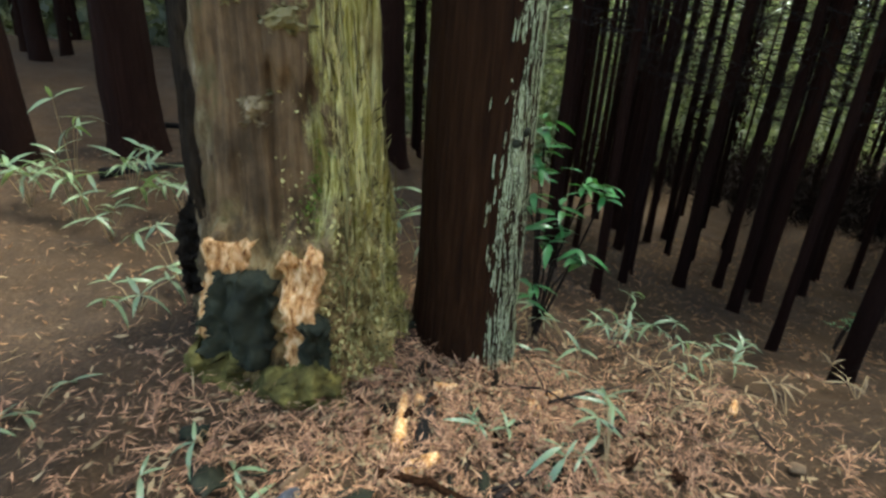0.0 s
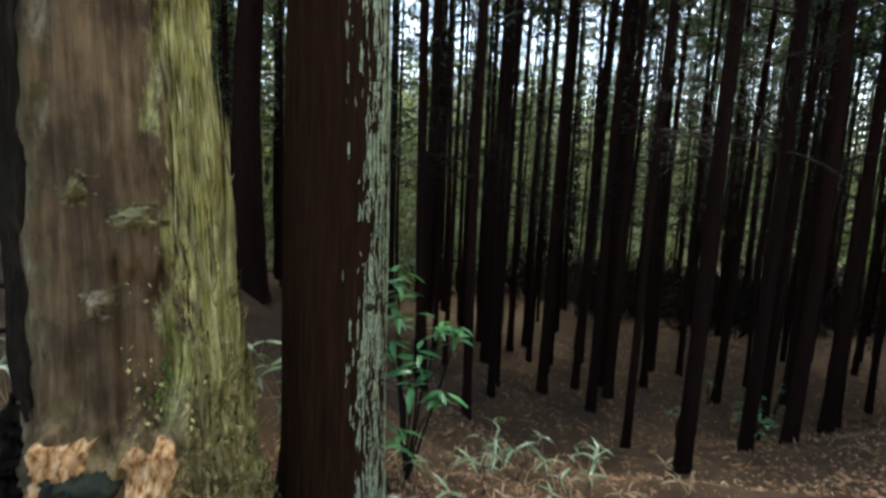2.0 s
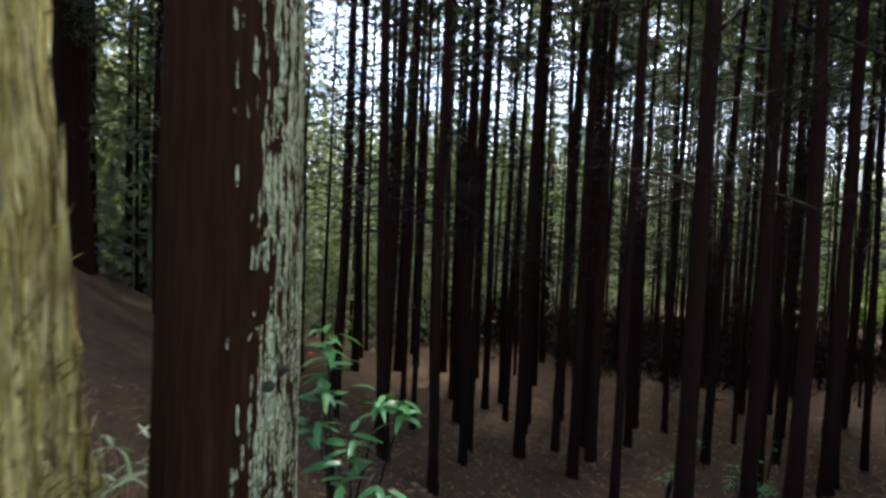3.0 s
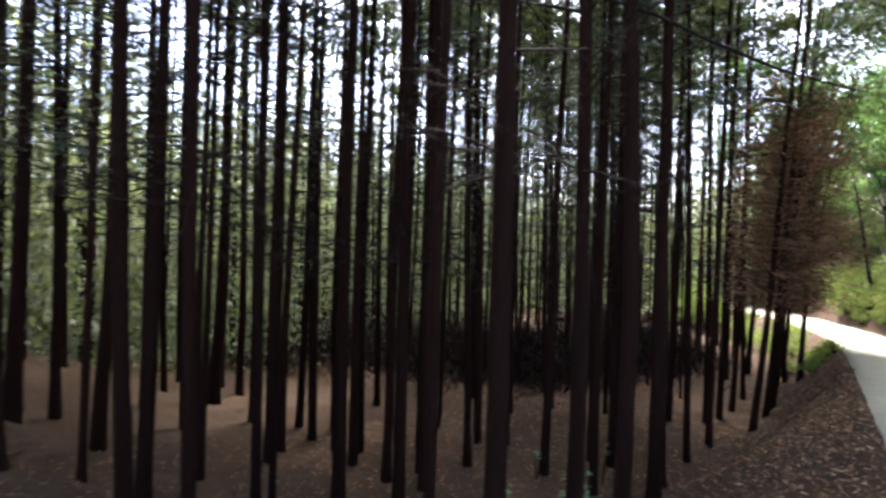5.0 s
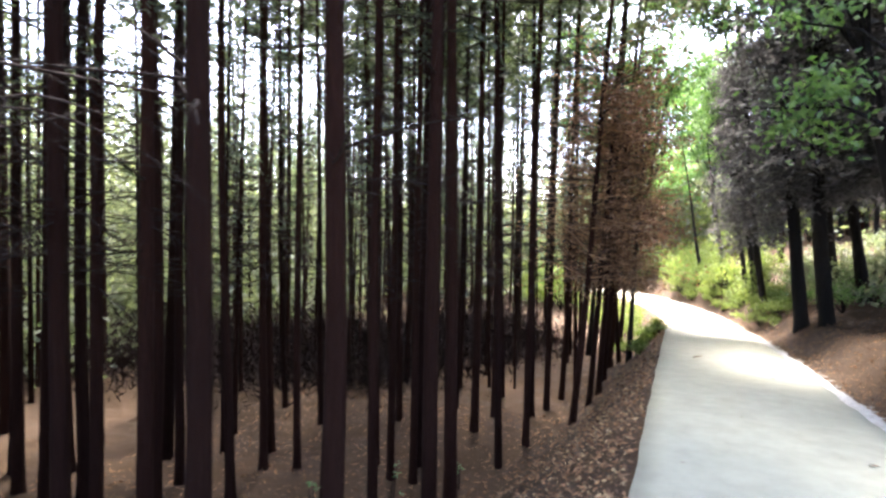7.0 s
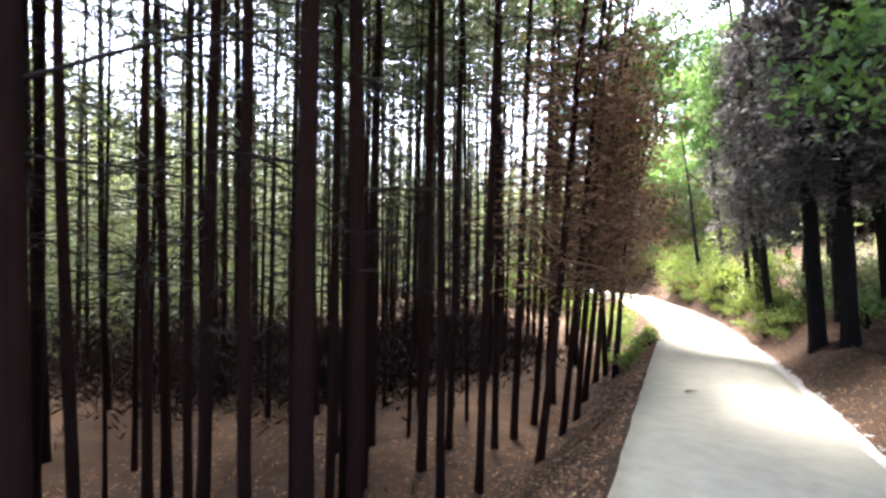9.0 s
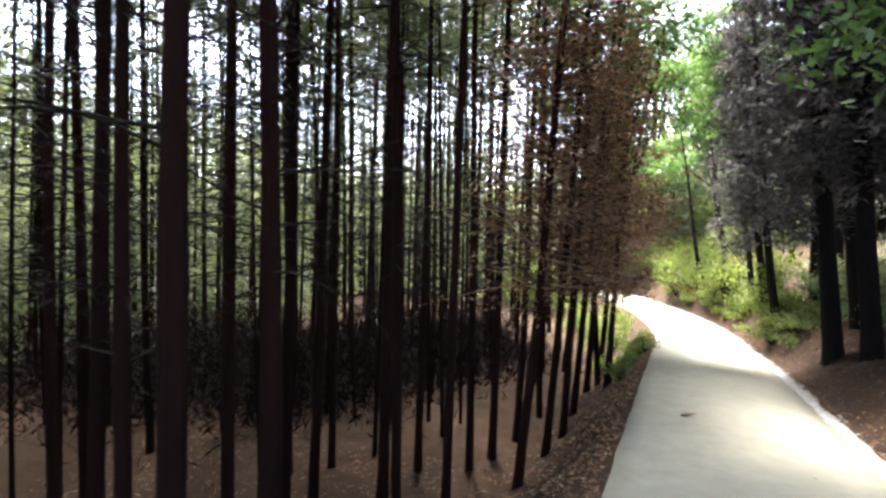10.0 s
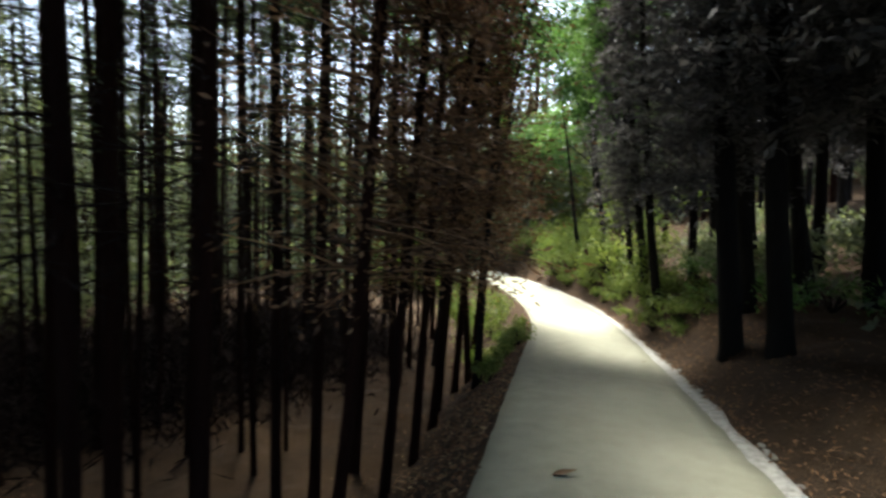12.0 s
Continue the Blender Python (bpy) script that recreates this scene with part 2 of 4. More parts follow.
# ---- mesh helpers ----
class Shape:
    def __init__(self):
        self.v, self.f, self.k = [], [], 0

    def add(self, v, f):
        self.v.append(np.asarray(v, float).reshape(-1, 3))
        self.f += [tuple(i + self.k for i in q) for q in f]
        self.k += len(self.v[-1])

    def tube(self, pts, radii, sides=6, cap=True):
        pts = [Vector(p) for p in pts]
        ring, v, f = len(pts), [], []
        for i, p in enumerate(pts):
            d = (pts[min(i + 1, ring - 1)] - pts[max(i - 1, 0)]).normalized()
            a = d.cross(Vector((0, 0, 1)) if abs(d.z) < 0.9 else Vector((1, 0, 0))).normalized()
            b = d.cross(a)
            for s in range(sides):
                t = 2 * math.pi * s / sides
                v.append(p + radii[i] * (math.cos(t) * a + math.sin(t) * b))
        for i in range(ring - 1):
            for s in range(sides):
                t = (s + 1) % sides
                f.append((i * sides + s, i * sides + t, (i + 1) * sides + t, (i + 1) * sides + s))
        if cap:
            f.append(tuple(range(sides))[::-1])
            f.append(tuple((ring - 1) * sides + s for s in range(sides)))
        self.add([tuple(q) for q in v], f)

    def blades(self, at, along, side, length, width):
        """Rhombic blades: centre line from at, in the direction along."""
        at, along, side = (np.asarray(a, float).reshape(-1, 3) for a in (at, along, side))
        n = len(at)
        length, width = np.broadcast_to(length, n)[:, None], np.broadcast_to(width, n)[:, None]
        along = along / np.linalg.norm(along, axis=1, keepdims=True)
        side = np.cross(along, side)
        side = side / np.maximum(1e-6, np.linalg.norm(side, axis=1, keepdims=True))
        mid = at + along * length * 0.45
        v = np.stack([at, mid - side * width / 2, at + along * length, mid + side * width / 2], 1).reshape(-1, 3)
        self.add(v, [(4 * i, 4 * i + 1, 4 * i + 2, 4 * i + 3) for i in range(n)])

    def mesh(self, name, mat, smooth=True):
        me = bpy.data.meshes.new(name)
        me.from_pydata(np.concatenate(self.v).tolist(), [], self.f)
        me.materials.append(mat)
        if smooth:
            me.polygons.foreach_set("use_smooth", [True] * len(me.polygons))
        me.update()
        return me


def part(name, me, parent, m=None, label=""):
    ob = new(name, me)
    ob.parent = parent
    if m is not None:
        ob.matrix_basis = m
    return tagged(ob, label=label)


def rnd(a, b):
    return random.uniform(a, b)


def step(a, b, v):
    t = min(1.0, max(0.0, (v - a) / (b - a)))
    return t * t * (3 - 2 * t)


def table(v, xs, ys):
    if v <= xs[0]:
        return ys[0]
    for i in range(len(xs) - 1):
        if v <= xs[i + 1]:
            return ys[i] + (ys[i + 1] - ys[i]) * step(xs[i], xs[i + 1], v)
    return ys[-1]


# ---- the lie of the land ----
def road_z(y):
    if y < 0:
        return -0.02 * max(y, -40)
    if y < 15:
        return -0.045 * y - 0.0018 * y * y
    return -1.08 - 0.2 * (1 - math.exp(-(y - 15) / 4))


def road_x(y):
    return 1.15 - (0.02 * (min(y, 34) - 14) ** 2 if y > 14 else 0)


def land(x, y):
    """The height of the ground: a road along a bank, a hollow on one side and a rising bank on the other."""
    yy = max(-40, min(60, y))
    z, c = road_z(yy), road_x(yy)
    u, r = c - 1.05 - x, x - c - 1.05
    if u > 0:
        deep = table(yy, (-12, -6.2, -5, -4, -2, 1.5, 5, 8, 14, 22, 40), (0, .04, .34, .85, 1.65, 2.25, 2.25, 1.9, 1.5, 1.3, 1.0))
        wide = table(yy, (-6, -3, 0, 3, 5, 8, 14), (3.0, 3.8, 4.4, 3.5, 2.8, 2.1, 1.8))
        t = min(1, max(0, (u - 0.05) / (wide - 0.05)))
        fall = 1 - (1 - t) ** 1.45
        fall += (step(0, 1, t) - fall) * (1 - step(-4, -1, yy))
        z -= deep * fall
        z -= 0.06 * math.exp(-((x + 1.95) ** 2 + (y + 6.5) ** 2) / 1.2)
        z += 0.1 * max(0, min(u - 7, 6)) * (1 - step(-1, 5, yy))
        z += 0.1 * max(0, min(u - 2.0, 7)) * (1 - step(-7.0, -4.6, yy))
        z += 0.17 * math.exp(-((x + 2.2) ** 2 + (y + 7.1) ** 2) / 1.3)
        z -= 0.04 * max(0, min(u - 16, 14))
        z += 0.12 * max(0, min(u, 90) - 30)
    if r > 0:
        z += 0.5 * step(0.12, 0.9, r) + 0.22 * max(0, min(r - 0.8, 25)) + 0.4 * step(10, 15, yy) * step(0.2, 1.0, r)
    return z + 0.10 * max(0, min(y, 90) - 32)


def ground_z(x, y):
    z, c = land(x, y), road_x(y)
    off = abs(x - c) - 1.05
    rough = 0.07 * noise.noise((x * 1.3, y * 1.3, 0)) + 0.03 * noise.noise((x * 4, y * 4, 3)) + 0.015 * noise.noise((x * 11, y * 11, 5))
    return z - 0.12 * (1 - step(-0.14, 0.0, off)) + rough * step(0.0, 0.5, off) - 0.02


def axis(fine_a, fine_b, fine, far_a, far_b):
    out, p, d = [fine_a], fine_a, fine
    while p > far_a:
        d *= 1.13
        p -= d
        out.insert(0, p)
    p = fine_a
    while p < fine_b:
        p += fine
        out.append(p)
    d = fine
    while p < far_b:
        d *= 1.13
        p += d
        out.append(p)
    return out


def build_ground():
    xs, ys = axis(-8, 4.5, 0.11, -320, 320), axis(-10, 20, 0.13, -320, 320)
    v = [(x, y, ground_z(x, y)) for y in ys for x in xs]
    w = len(xs)
    f = [(j * w + i, j * w + i + 1, (j + 1) * w + i + 1, (j + 1) * w + i) for j in range(len(ys) - 1) for i in range(w - 1)]
    s = Shape()
    s.add(v, f)
    tagged(new("ground", s.mesh("ground", M_GROUND)), "brown forest floor of soil and fallen needles", "ground", kind="structure")


def build_road():
    s, e = Shape(), Shape()
    ys = [-42 + 0.25 * i for i in range(0, 330)]
    v, w = [], 13
    for y in ys:
        c, z = road_x(y), road_z(y)
        left = c - 1.05 + 0.02 * noise.noise((0, y * 1.7, 1)) + 0.01 * noise.noise((0, y * 7, 1))
        right = c + 1.0 + 0.05 * noise.noise((5, y * 1.1, 1)) + 0.03 * noise.noise((5, y * 5, 1))
        v.append((left, y, z - 0.18))
        for i in range(w - 2):
            k = i / (w - 3)
            x = left + (right - left) * k
            v.append((x, y, z + 0.012 * math.sin(math.pi * k) + 0.006 * noise.noise((x * 2, y * 2, 0)) - (0.012 if i in (0, w - 3) else 0)))
        v.append((right, y, z - 0.18))
    s.add(v, [(j * w + i, j * w + i + 1, (j + 1) * w + i + 1, (j + 1) * w + i) for j in range(len(ys) - 1) for i in range(w - 1)])
    road = tagged(new("road", s.mesh("road", M_ROAD)), "narrow pale concrete lane with worn surface", "road", kind="structure")
    # crumbled rim along the uphill edge, one broken piece after another
    random.seed(11)
    base = []
    for k in range(5):
        bm = bmesh.new()
        bmesh.ops.create_icosphere(bm, subdivisions=1, radius=1)
        for q in bm.verts:
            q.co *= 1 + 0.35 * noise.noise(q.co * 1.7 + Vector((k * 7, 0, 0)))
            q.co.z *= 0.35
        me = bpy.data.meshes.new("rim_piece")
        bm.to_mesh(me)
        bm.free()
        me.materials.append(M_EDGE)
        base.append(me)
    for i in range(220):
        y = rnd(1.0, 22)
        x = road_x(y) + 1.08 + rnd(-0.05, 0.12)
        k = rnd(0.01, 0.035)
        part("rim_piece", random.choice(base), road, pose(x, y, ground_z(x, y) + k * 0.2, rz=rnd(0, 360)) @ Matrix.Diagonal((k * 1.2, k * 1.8, k * 0.8, 1)))
    v, w = [], 6
    for y in ys:
        for i in range(w):
            q = i / (w - 1)
            x = road_x(y) + 0.94 + q * (0.24 + 0.09 * noise.noise((q, y * 1.9, 6)) + 0.05 * noise.noise((q, y * 6, 6)))
            v.append((x, y, road_z(y) + 0.022 * math.sin(math.pi * q) + 0.012 * noise.noise((x * 9, y * 9, 0)) - 0.02 - 0.06 * step(0.75, 1, q)))
    e.add(v, [(j * w + i, j * w + i + 1, (j + 1) * w + i + 1, (j + 1) * w + i) for j in range(len(ys) - 1) for i in range(w - 1)])
    part("crumbled_rim", e.mesh("crumbled_rim", M_EDGE), road, label="pale crumbling concrete rim")


build_ground()
build_road()


# ---- trees ----
def trunk_mesh(seed, mat, sides=14, rings=26, flare=0.35, name="trunk"):
    """A trunk of unit radius and unit height."""
    s, v, f = Shape(), [], []
    for i in range(rings):
        h = (i / (rings - 1)) ** 1.6
        rad = (1 - 0.75 * h) * (1 + flare * math.exp(-h * 60))
        bx, by = 0.9 * noise.noise((h * 2.2, seed, 0)), 0.9 * noise.noise((h * 2.2, seed, 7))
        for k in range(sides):
            t = 2 * math.pi * k / sides
            q = rad * (1 + 0.10 * noise.noise((math.cos(t) * 2.2 + seed, math.sin(t) * 2.2, h * 30)) + 0.05 * noise.noise((math.cos(t) * 6, math.sin(t) * 6 + seed, h * 60)))
            v.append((bx * min(1, h * 8) + q * math.cos(t), by * min(1, h * 8) + q * math.sin(t), h))
    for i in range(rings - 1):
        for k in range(sides):
            t = (k + 1) % sides
            f.append((i * sides + k, i * sides + t, (i + 1) * sides + t, (i + 1) * sides + k))
    s.add(v, f)
    return s.mesh(name, mat)


def limb_shape(s, start, turn, rise, length, thick, droop, twigs=3):
    pts, p = [], Vector(start)
    d = Vector((math.cos(turn) * math.cos(rise), math.sin(turn) * math.cos(rise), math.sin(rise)))
    n = 6
    for i in range(n + 1):
        pts.append(p.copy())
        d = (d + Vector((rnd(-.2, .2), rnd(-.2, .2), droop + rnd(-.12, .12)))).normalized()
        p = p + d * length / n
    s.tube(pts, [thick * (1 - 0.8 * i / n) for i in range(n + 1)], 4, False)
    for j in range(twigs):
        i = random.randint(1, n - 1)
        e = (Vector((rnd(-1, 1), rnd(-1, 1), rnd(-0.5, 0.4))) + d).normalized() * length * rnd(0.2, 0.45)
        s.tube([pts[i], pts[i] + e * 0.5 + Vector((0, 0, 0.02)), pts[i] + e], [thick * 0.4, thick * 0.25, thick * 0.1], 3, False)
    return pts


def limbs_mesh(seed, low, high, count):
    random.seed(seed)
    s = Shape()
    for i in range(count):
        z = rnd(low, high)
        limb_shape(s, (0, 0, z), rnd(0, 6.283), rnd(-0.35, 0.45), rnd(0.5, 1.7), rnd(0.006, 0.014), rnd(-0.07, 0.06))
    return s.mesh("limbs", M_TWIG)


def crown_mesh(seed, mat, low, high, spread, sprays, size=0.3, taper=0.7):
    """Sprays of needles along tiers of boughs, with gaps between them."""
    random.seed(seed)
    rs = np.random.RandomState(seed)
    s = Shape()
    tips = []
    for i in range(int(sprays / 32)):
        z = rnd(low, high)
        k = (z - low) / (high - low)
        reach = spread * (1 - taper * k) * rnd(0.55, 1.15) * min(1, 0.55 + 3 * k)
        t, rise = rnd(0, 6.283), rnd(-0.25, 0.5)
        tip = np.array((math.cos(t) * reach, math.sin(t) * reach, z + reach * math.sin(rise)))
        s.tube([(0, 0, z), tuple(0.5 * (np.array((0, 0, z)) + tip) + (0, 0, 0.06)), tuple(tip)], [0.018, 0.011, 0.004], 3, False)
        q = rs.uniform(0.3, 1.05, (32, 1))
        at = np.array((0, 0, z)) * (1 - q) + tip * q + rs.normal(0, 0.11, (32, 3))
        out = np.array((math.cos(t), math.sin(t), -0.25)) + rs.normal(0, 0.75, (32, 3))
        tips.append((at, out))
    at, out = np.concatenate([a for a, _ in tips]), np.concatenate([o for _, o in tips])
    n = len(at)
    s.blades(at, out, rs.normal(0, 1, (n, 3)), rs.uniform(0.6, 1.2, n) * size, rs.uniform(0.18, 0.42, n) * size)
    return s.mesh("crown", mat, False)


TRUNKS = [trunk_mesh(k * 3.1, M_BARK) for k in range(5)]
DARK_TRUNKS = [trunk_mesh(40 + k * 3.1, M_GREYBARK) for k in range(3)]
LIMB_SETS = [limbs_mesh(60 + k, 3.4, 9.5, 50) for k in range(5)]
LIMB_FEW = [limbs_mesh(80 + k, 5.2, 9.0, 16) for k in range(3)]
CROWNS = [crown_mesh(100 + k, M_NEEDLE, 5.4 + 0.7 * k, 12.0, 1.6, 380, 0.14, 0.1) for k in range(5)]
TOPS = [crown_mesh(160 + k, M_NEEDLE, 11.2, 16.4, 2.2, 800, 0.30) for k in range(4)]
LOW_CROWNS = [crown_mesh(120 + k, M_DUSK, 2.9 + 0.3 * k, 12.0, 2.2, 7600, 0.2) for k in range(3)]
DRY_CROWNS = [crown_mesh(140 + k, M_DRY, 2.6 + 0.4 * k, 7.8, 1.95, 3600, 0.11, 0.35) for k in range(3)]
MID_CROWNS = [crown_mesh(130 + k, M_NEEDLE, 3.2 + 0.6 * k, 10.0, 1.6, 1150, 0.13, 0.15) for k in range(3)]
taken = []


def one_limb(seed):
    random.seed(seed)
    s = Shape()
    limb_shape(s, (0, 0, 0), 0, 0, rnd(1.0, 1.7), rnd(0.010, 0.017), rnd(-0.12, 0.12), 3)
    return s.mesh("limb", M_TWIG)


LIMB_ONE = [one_limb(900 + k) for k in range(10)]


def conifer(x, y, r, h=16.0, lean=(0, 0), label="tall thin conifer with dark reddish bark and bare lower limbs", limbs=LIMB_SETS, crowns=CROWNS, trunks=TRUNKS, dry=False, group="plantation conifers"):
    z = ground_z(x, y) - 0.12
    tree = tagged(new("conifer"), label, "tree", group)
    tree.matrix_basis = pose(x, y, z, lean[0], lean[1], 0)
    turn = rnd(0, 360)
    part("trunk", random.choice(trunks), tree, pose(0, 0, 0, rz=turn) @ Matrix.Diagonal((r, r, h, 1)))
    k = h / 16.0
    if limbs is LIMB_FEW:
        for j in range(38):
            q = rnd(0.3, 1.05)
            part("limb", random.choice(LIMB_ONE), tree, pose(0, 0, rnd(3.6, 9.2), 0, rnd(-30, 8), rnd(0, 360)) @ Matrix.Diagonal((q, q, q, 1)))
    else:
        tagged(part("dead_bough_layer", random.choice(limbs), tree, pose(0, 0, 0, rz=rnd(0, 360)) @ Matrix.Diagonal((k, k, k, 1))), kind="stuff")
    part("crown", random.choice(crowns), tree, pose(0, 0, 0, rz=rnd(0, 360)) @ Matrix.Diagonal((k, k, k, 1)))
    # dense upper crown, put in mainly to darken the floor below
    if crowns is not LOW_CROWNS and h > 10:
        part("tree_top", random.choice(TOPS), tree, pose(0, 0, 0, rz=rnd(0, 360)) @ Matrix.Diagonal((k, k, k, 1)))
    # extra second top, added only to block sun from knoll and verge
    if limbs is LIMB_FEW:
        part("tree_top", random.choice(TOPS), tree, pose(0, 0, -1.2, rz=rnd(0, 360)) @ Matrix.Diagonal((1.15, 1.15, k, 1)))
    if dry:
        part("dry_foliage", random.choice(DRY_CROWNS), tree, pose(0, 0, 0, rz=rnd(0, 360)), "brown withered needles on low boughs")
    taken.append((x, y))
    return tree


random.seed(21)
# the row along the foot of the bank
ROW = [(-2.33, -1.79, .09), (-2.25, -.43, .08), (-2.17, .76, .095), (-2.38, 2.99, .10), (-2.54, 4.01, .10), (-3.91, 5.69, .08), (-3.49, 7.4, .09), (-3.5, -1.06, .06)]
for x, y, r in ROW:
    conifer(x, y, r, rnd(15.5, 17.5), (rnd(-.6, .6), rnd(0.2, 1.4)), limbs=LIMB_FEW)
# the hollow seen from the stump and from the verge
for x, y, r in [(-6.41, 1.48, .10), (-6.85, -2.3, .11), (-9.05, -2.0, .12), (-11.9, 1.4, .17), (-6.15, .15, .12), (-10.3, 1.4, .11), (-7.87, .15, .11),
                (-5.9, -1.4, .075), (-8.0, 1.7, .08), (-7.3, 1.53, .10), (-5.2, .42, .11), (-7.13, 3.26, .09), (-5.69, 1.63, .12), (-9.4, 1.3, .10)]:
    conifer(x, y, r * 0.85, rnd(15, 17.5), (rnd(-.8, .8), rnd(0, 2.0)))
# the first three are added to keep sun off the knoll's left side
for x, y, r in [(-8.3, -.9, .07), (-9.7, -.4, .08), (-7.4, -1.3, .06), (-10.2, -2.75, .13), (-10.55, -2.1, .10), (-10.8, -.6, .11), (-12.6, 2.5, .12), (-9.95, 1.75, .09), (-9.6, 2.1, .10), (-8.7, 1.72, .10), (-7.72, 2.1, .11), (-6.2, 2.15, .10), (-13.4, -2.6, .12), (-12.9, -4.1, .11), (-14.2, -3.3, .13)]:
    conifer(x, y, r * 0.85, rnd(14.5, 17.5), (rnd(-1, 1), rnd(-.5, 2.0)))
for x, y, r in [(-2.3, 7.1, .08), (-2.45, 9.5, .09), (-2.55, 6.2, .08), (-4.1, 6.5, .09), (-3.75, 5.15, .08), (-5.8, 3.1, .09), (-4.5, 3.7, .10), (-7.5, 3.0, .10), (-9.0, 2.6, .11), (-12.0, 3.1, .13), (-13.9, 2.7, .13),
                (-4.12, 5.02, .08), (-5.8, 4.6, .08), (-6.4, 4.4, .09), (-8.3, 3.9, .12), (-3.4, 8.4, .08), (-2.3, 10.5, .085), (-2.65, 8.9, .08), (-2.2, 12.0, .08)]:
    conifer(x, y, r * 0.85, rnd(14, 16.5), (rnd(-1, 1), rnd(-.5, 2.5)))
# leaning trees on the bank beside the lane
for x, y, r, a in [(-1.61, 8.25, .075, 5), (-1.45, 9.41, .07, 4.5), (-1.39, 10.54, .075, 4), (-1.54, 14.3, .085, 4), (-1.32, 14.9, .08, -3), (-1.45, 11.9, .075, 5), (-1.6, 12.9, .07, 6), (-1.5, 16.4, .08, 4)]:
    conifer(x, y, r, rnd(12, 14), (rnd(-1, 1), a), "slim conifer leaning from the bank with brown withered boughs", dry=True, group="bank conifers")
# the uphill side of the lane
for x, y, r, a in [(2.84, 10.63, .14, -4), (3.13, 9.94, .13, -3), (2.78, 15.33, .10, -5), (2.75, 16.7, .10, -6), (3.6, 12.4, .12, -3), (4.3, 9.3, .13, -3), (4.2, 14.1, .11, -3),
                   (3.9, 17.3, .11, -2), (4.9, 11.6, .13, -2), (5.4, 8.4, .13, -2), (4.6, 6.8, .13, -2), (5.6, 14.9, .12, -2), (5.0, 19.5, .12, -3), (6.2, 11.2, .13, -1), (6.6, 17.3, .12, 0), (6.9, 7.2, .13, 0), (7.6, 13.2, .13, 0), (4.4, 3.4, .13, 0), (6.0, 4.6, .13, 0), (7.6, 9.9, .13, 0), (5.2, 6.0, .12, -1), (4.1, 5.2, .12, -2), (3.9, 8.2, .12, -2), (6.3, 9.0, .12, 0), (5.3, 10.2, .12, -1), (6.9, 12.3, .12, 0), (5.7, 13.3, .12, -1), (6.4, 6.4, .12, 0)]:
    conifer(x, y, r, rnd(11, 13.5), (rnd(-1, 1), a), "dark conifer with dense low boughs on the uphill bank", crowns=LOW_CROWNS, trunks=DARK_TRUNKS, group="uphill conifers")
for x, y, r, a in [(2.6, 18.1, .09, -6), (2.2, 20.5, .09, -7), (1.5, 24.2, .09, -8)]:
    conifer(x, y, r, 6.5, (rnd(-1, 1), a), "short leaning dark trunk among the bushes by the bend", limbs=LIMB_SETS, trunks=DARK_TRUNKS, group="uphill conifers")
# the rest of the plantation, in loose rows
for i in range(-9, 1):
    for j in range(-4, 20):
        x, y = -1.6 + i * 1.6 + rnd(-.55, .55), -6 + j * 1.6 + rnd(-.55, .55)
        if x > -3.0 or (y < -3.2 and x > -9.5) or (x > -5 and y < 3) or y > 25:
            continue
        if min((x - a) ** 2 + (y - b) ** 2 for a, b in taken) < 0.7 ** 2:
            continue
        if x < -12 and random.random() < 0.25:
            continue
        conifer(x, y, rnd(.045, .09), rnd(14, 17), (rnd(-1.2, 1.2), rnd(-1.0, 2.2)), crowns=MID_CROWNS if x < -7 and (y < -0.5 or (i + 2 * j) % 5 < 2) else CROWNS)
for k in range(26):
    x, y = rnd(-9, -2.9), rnd(3.6, 13)
    if min((x - a) ** 2 + (y - b) ** 2 for a, b in taken) > 0.62 ** 2:
        conifer(x, y, rnd(.03, .045), rnd(12, 15), (rnd(-1.2, 1.2), rnd(-1.0, 2.2)), "slim young conifer with dark bark in the hollow")
for k in range(40):
    x, y = rnd(7.5, 19), rnd(2, 32)
    conifer(x, y, rnd(.1, .14), rnd(11, 13.5), (rnd(-1, 1), rnd(-1, 1)), "dark conifer with dense low boughs on the uphill bank", crowns=LOW_CROWNS, trunks=DARK_TRUNKS, group="uphill conifers")
# unseen conifers added on the near slope; they cut sky light on the knoll
for k in range(14):
    x, y = rnd(6.5, 17), rnd(-14, 1.0)
    conifer(x, y, rnd(.1, .14), rnd(11, 13.5), (rnd(-1, 1), rnd(-1, 1)), "dark conifer with dense low boughs on the uphill bank", crowns=LOW_CROWNS, trunks=DARK_TRUNKS, group="uphill conifers")
for k in range(12):
    x, y = rnd(-12, -3.5), rnd(-17, -9.6)
    conifer(x, y, rnd(.1, .2), rnd(11, 14.5), (rnd(-1, 1), rnd(-1, 1)))
for k in range(12):
    conifer(rnd(-17, -10), rnd(-7, -2.5), rnd(.07, .12), rnd(14, 16), (rnd(-1, 1), rnd(-1, 1)), crowns=MID_CROWNS)
# two stout trees and a slanting one on the knoll behind the stump
for x, y, r in [(-5.95, -8.1, .26), (-5.45, -9.0, .17), (-12.05, -5.9, .2), (-7.9, -3.55, .19), (-9.5, -4.4, .30)]:
    conifer(x, y, r, 15, (0, rnd(-1, 1)), "stout dark conifer with a flared foot on the knoll", limbs=LIMB_FEW)


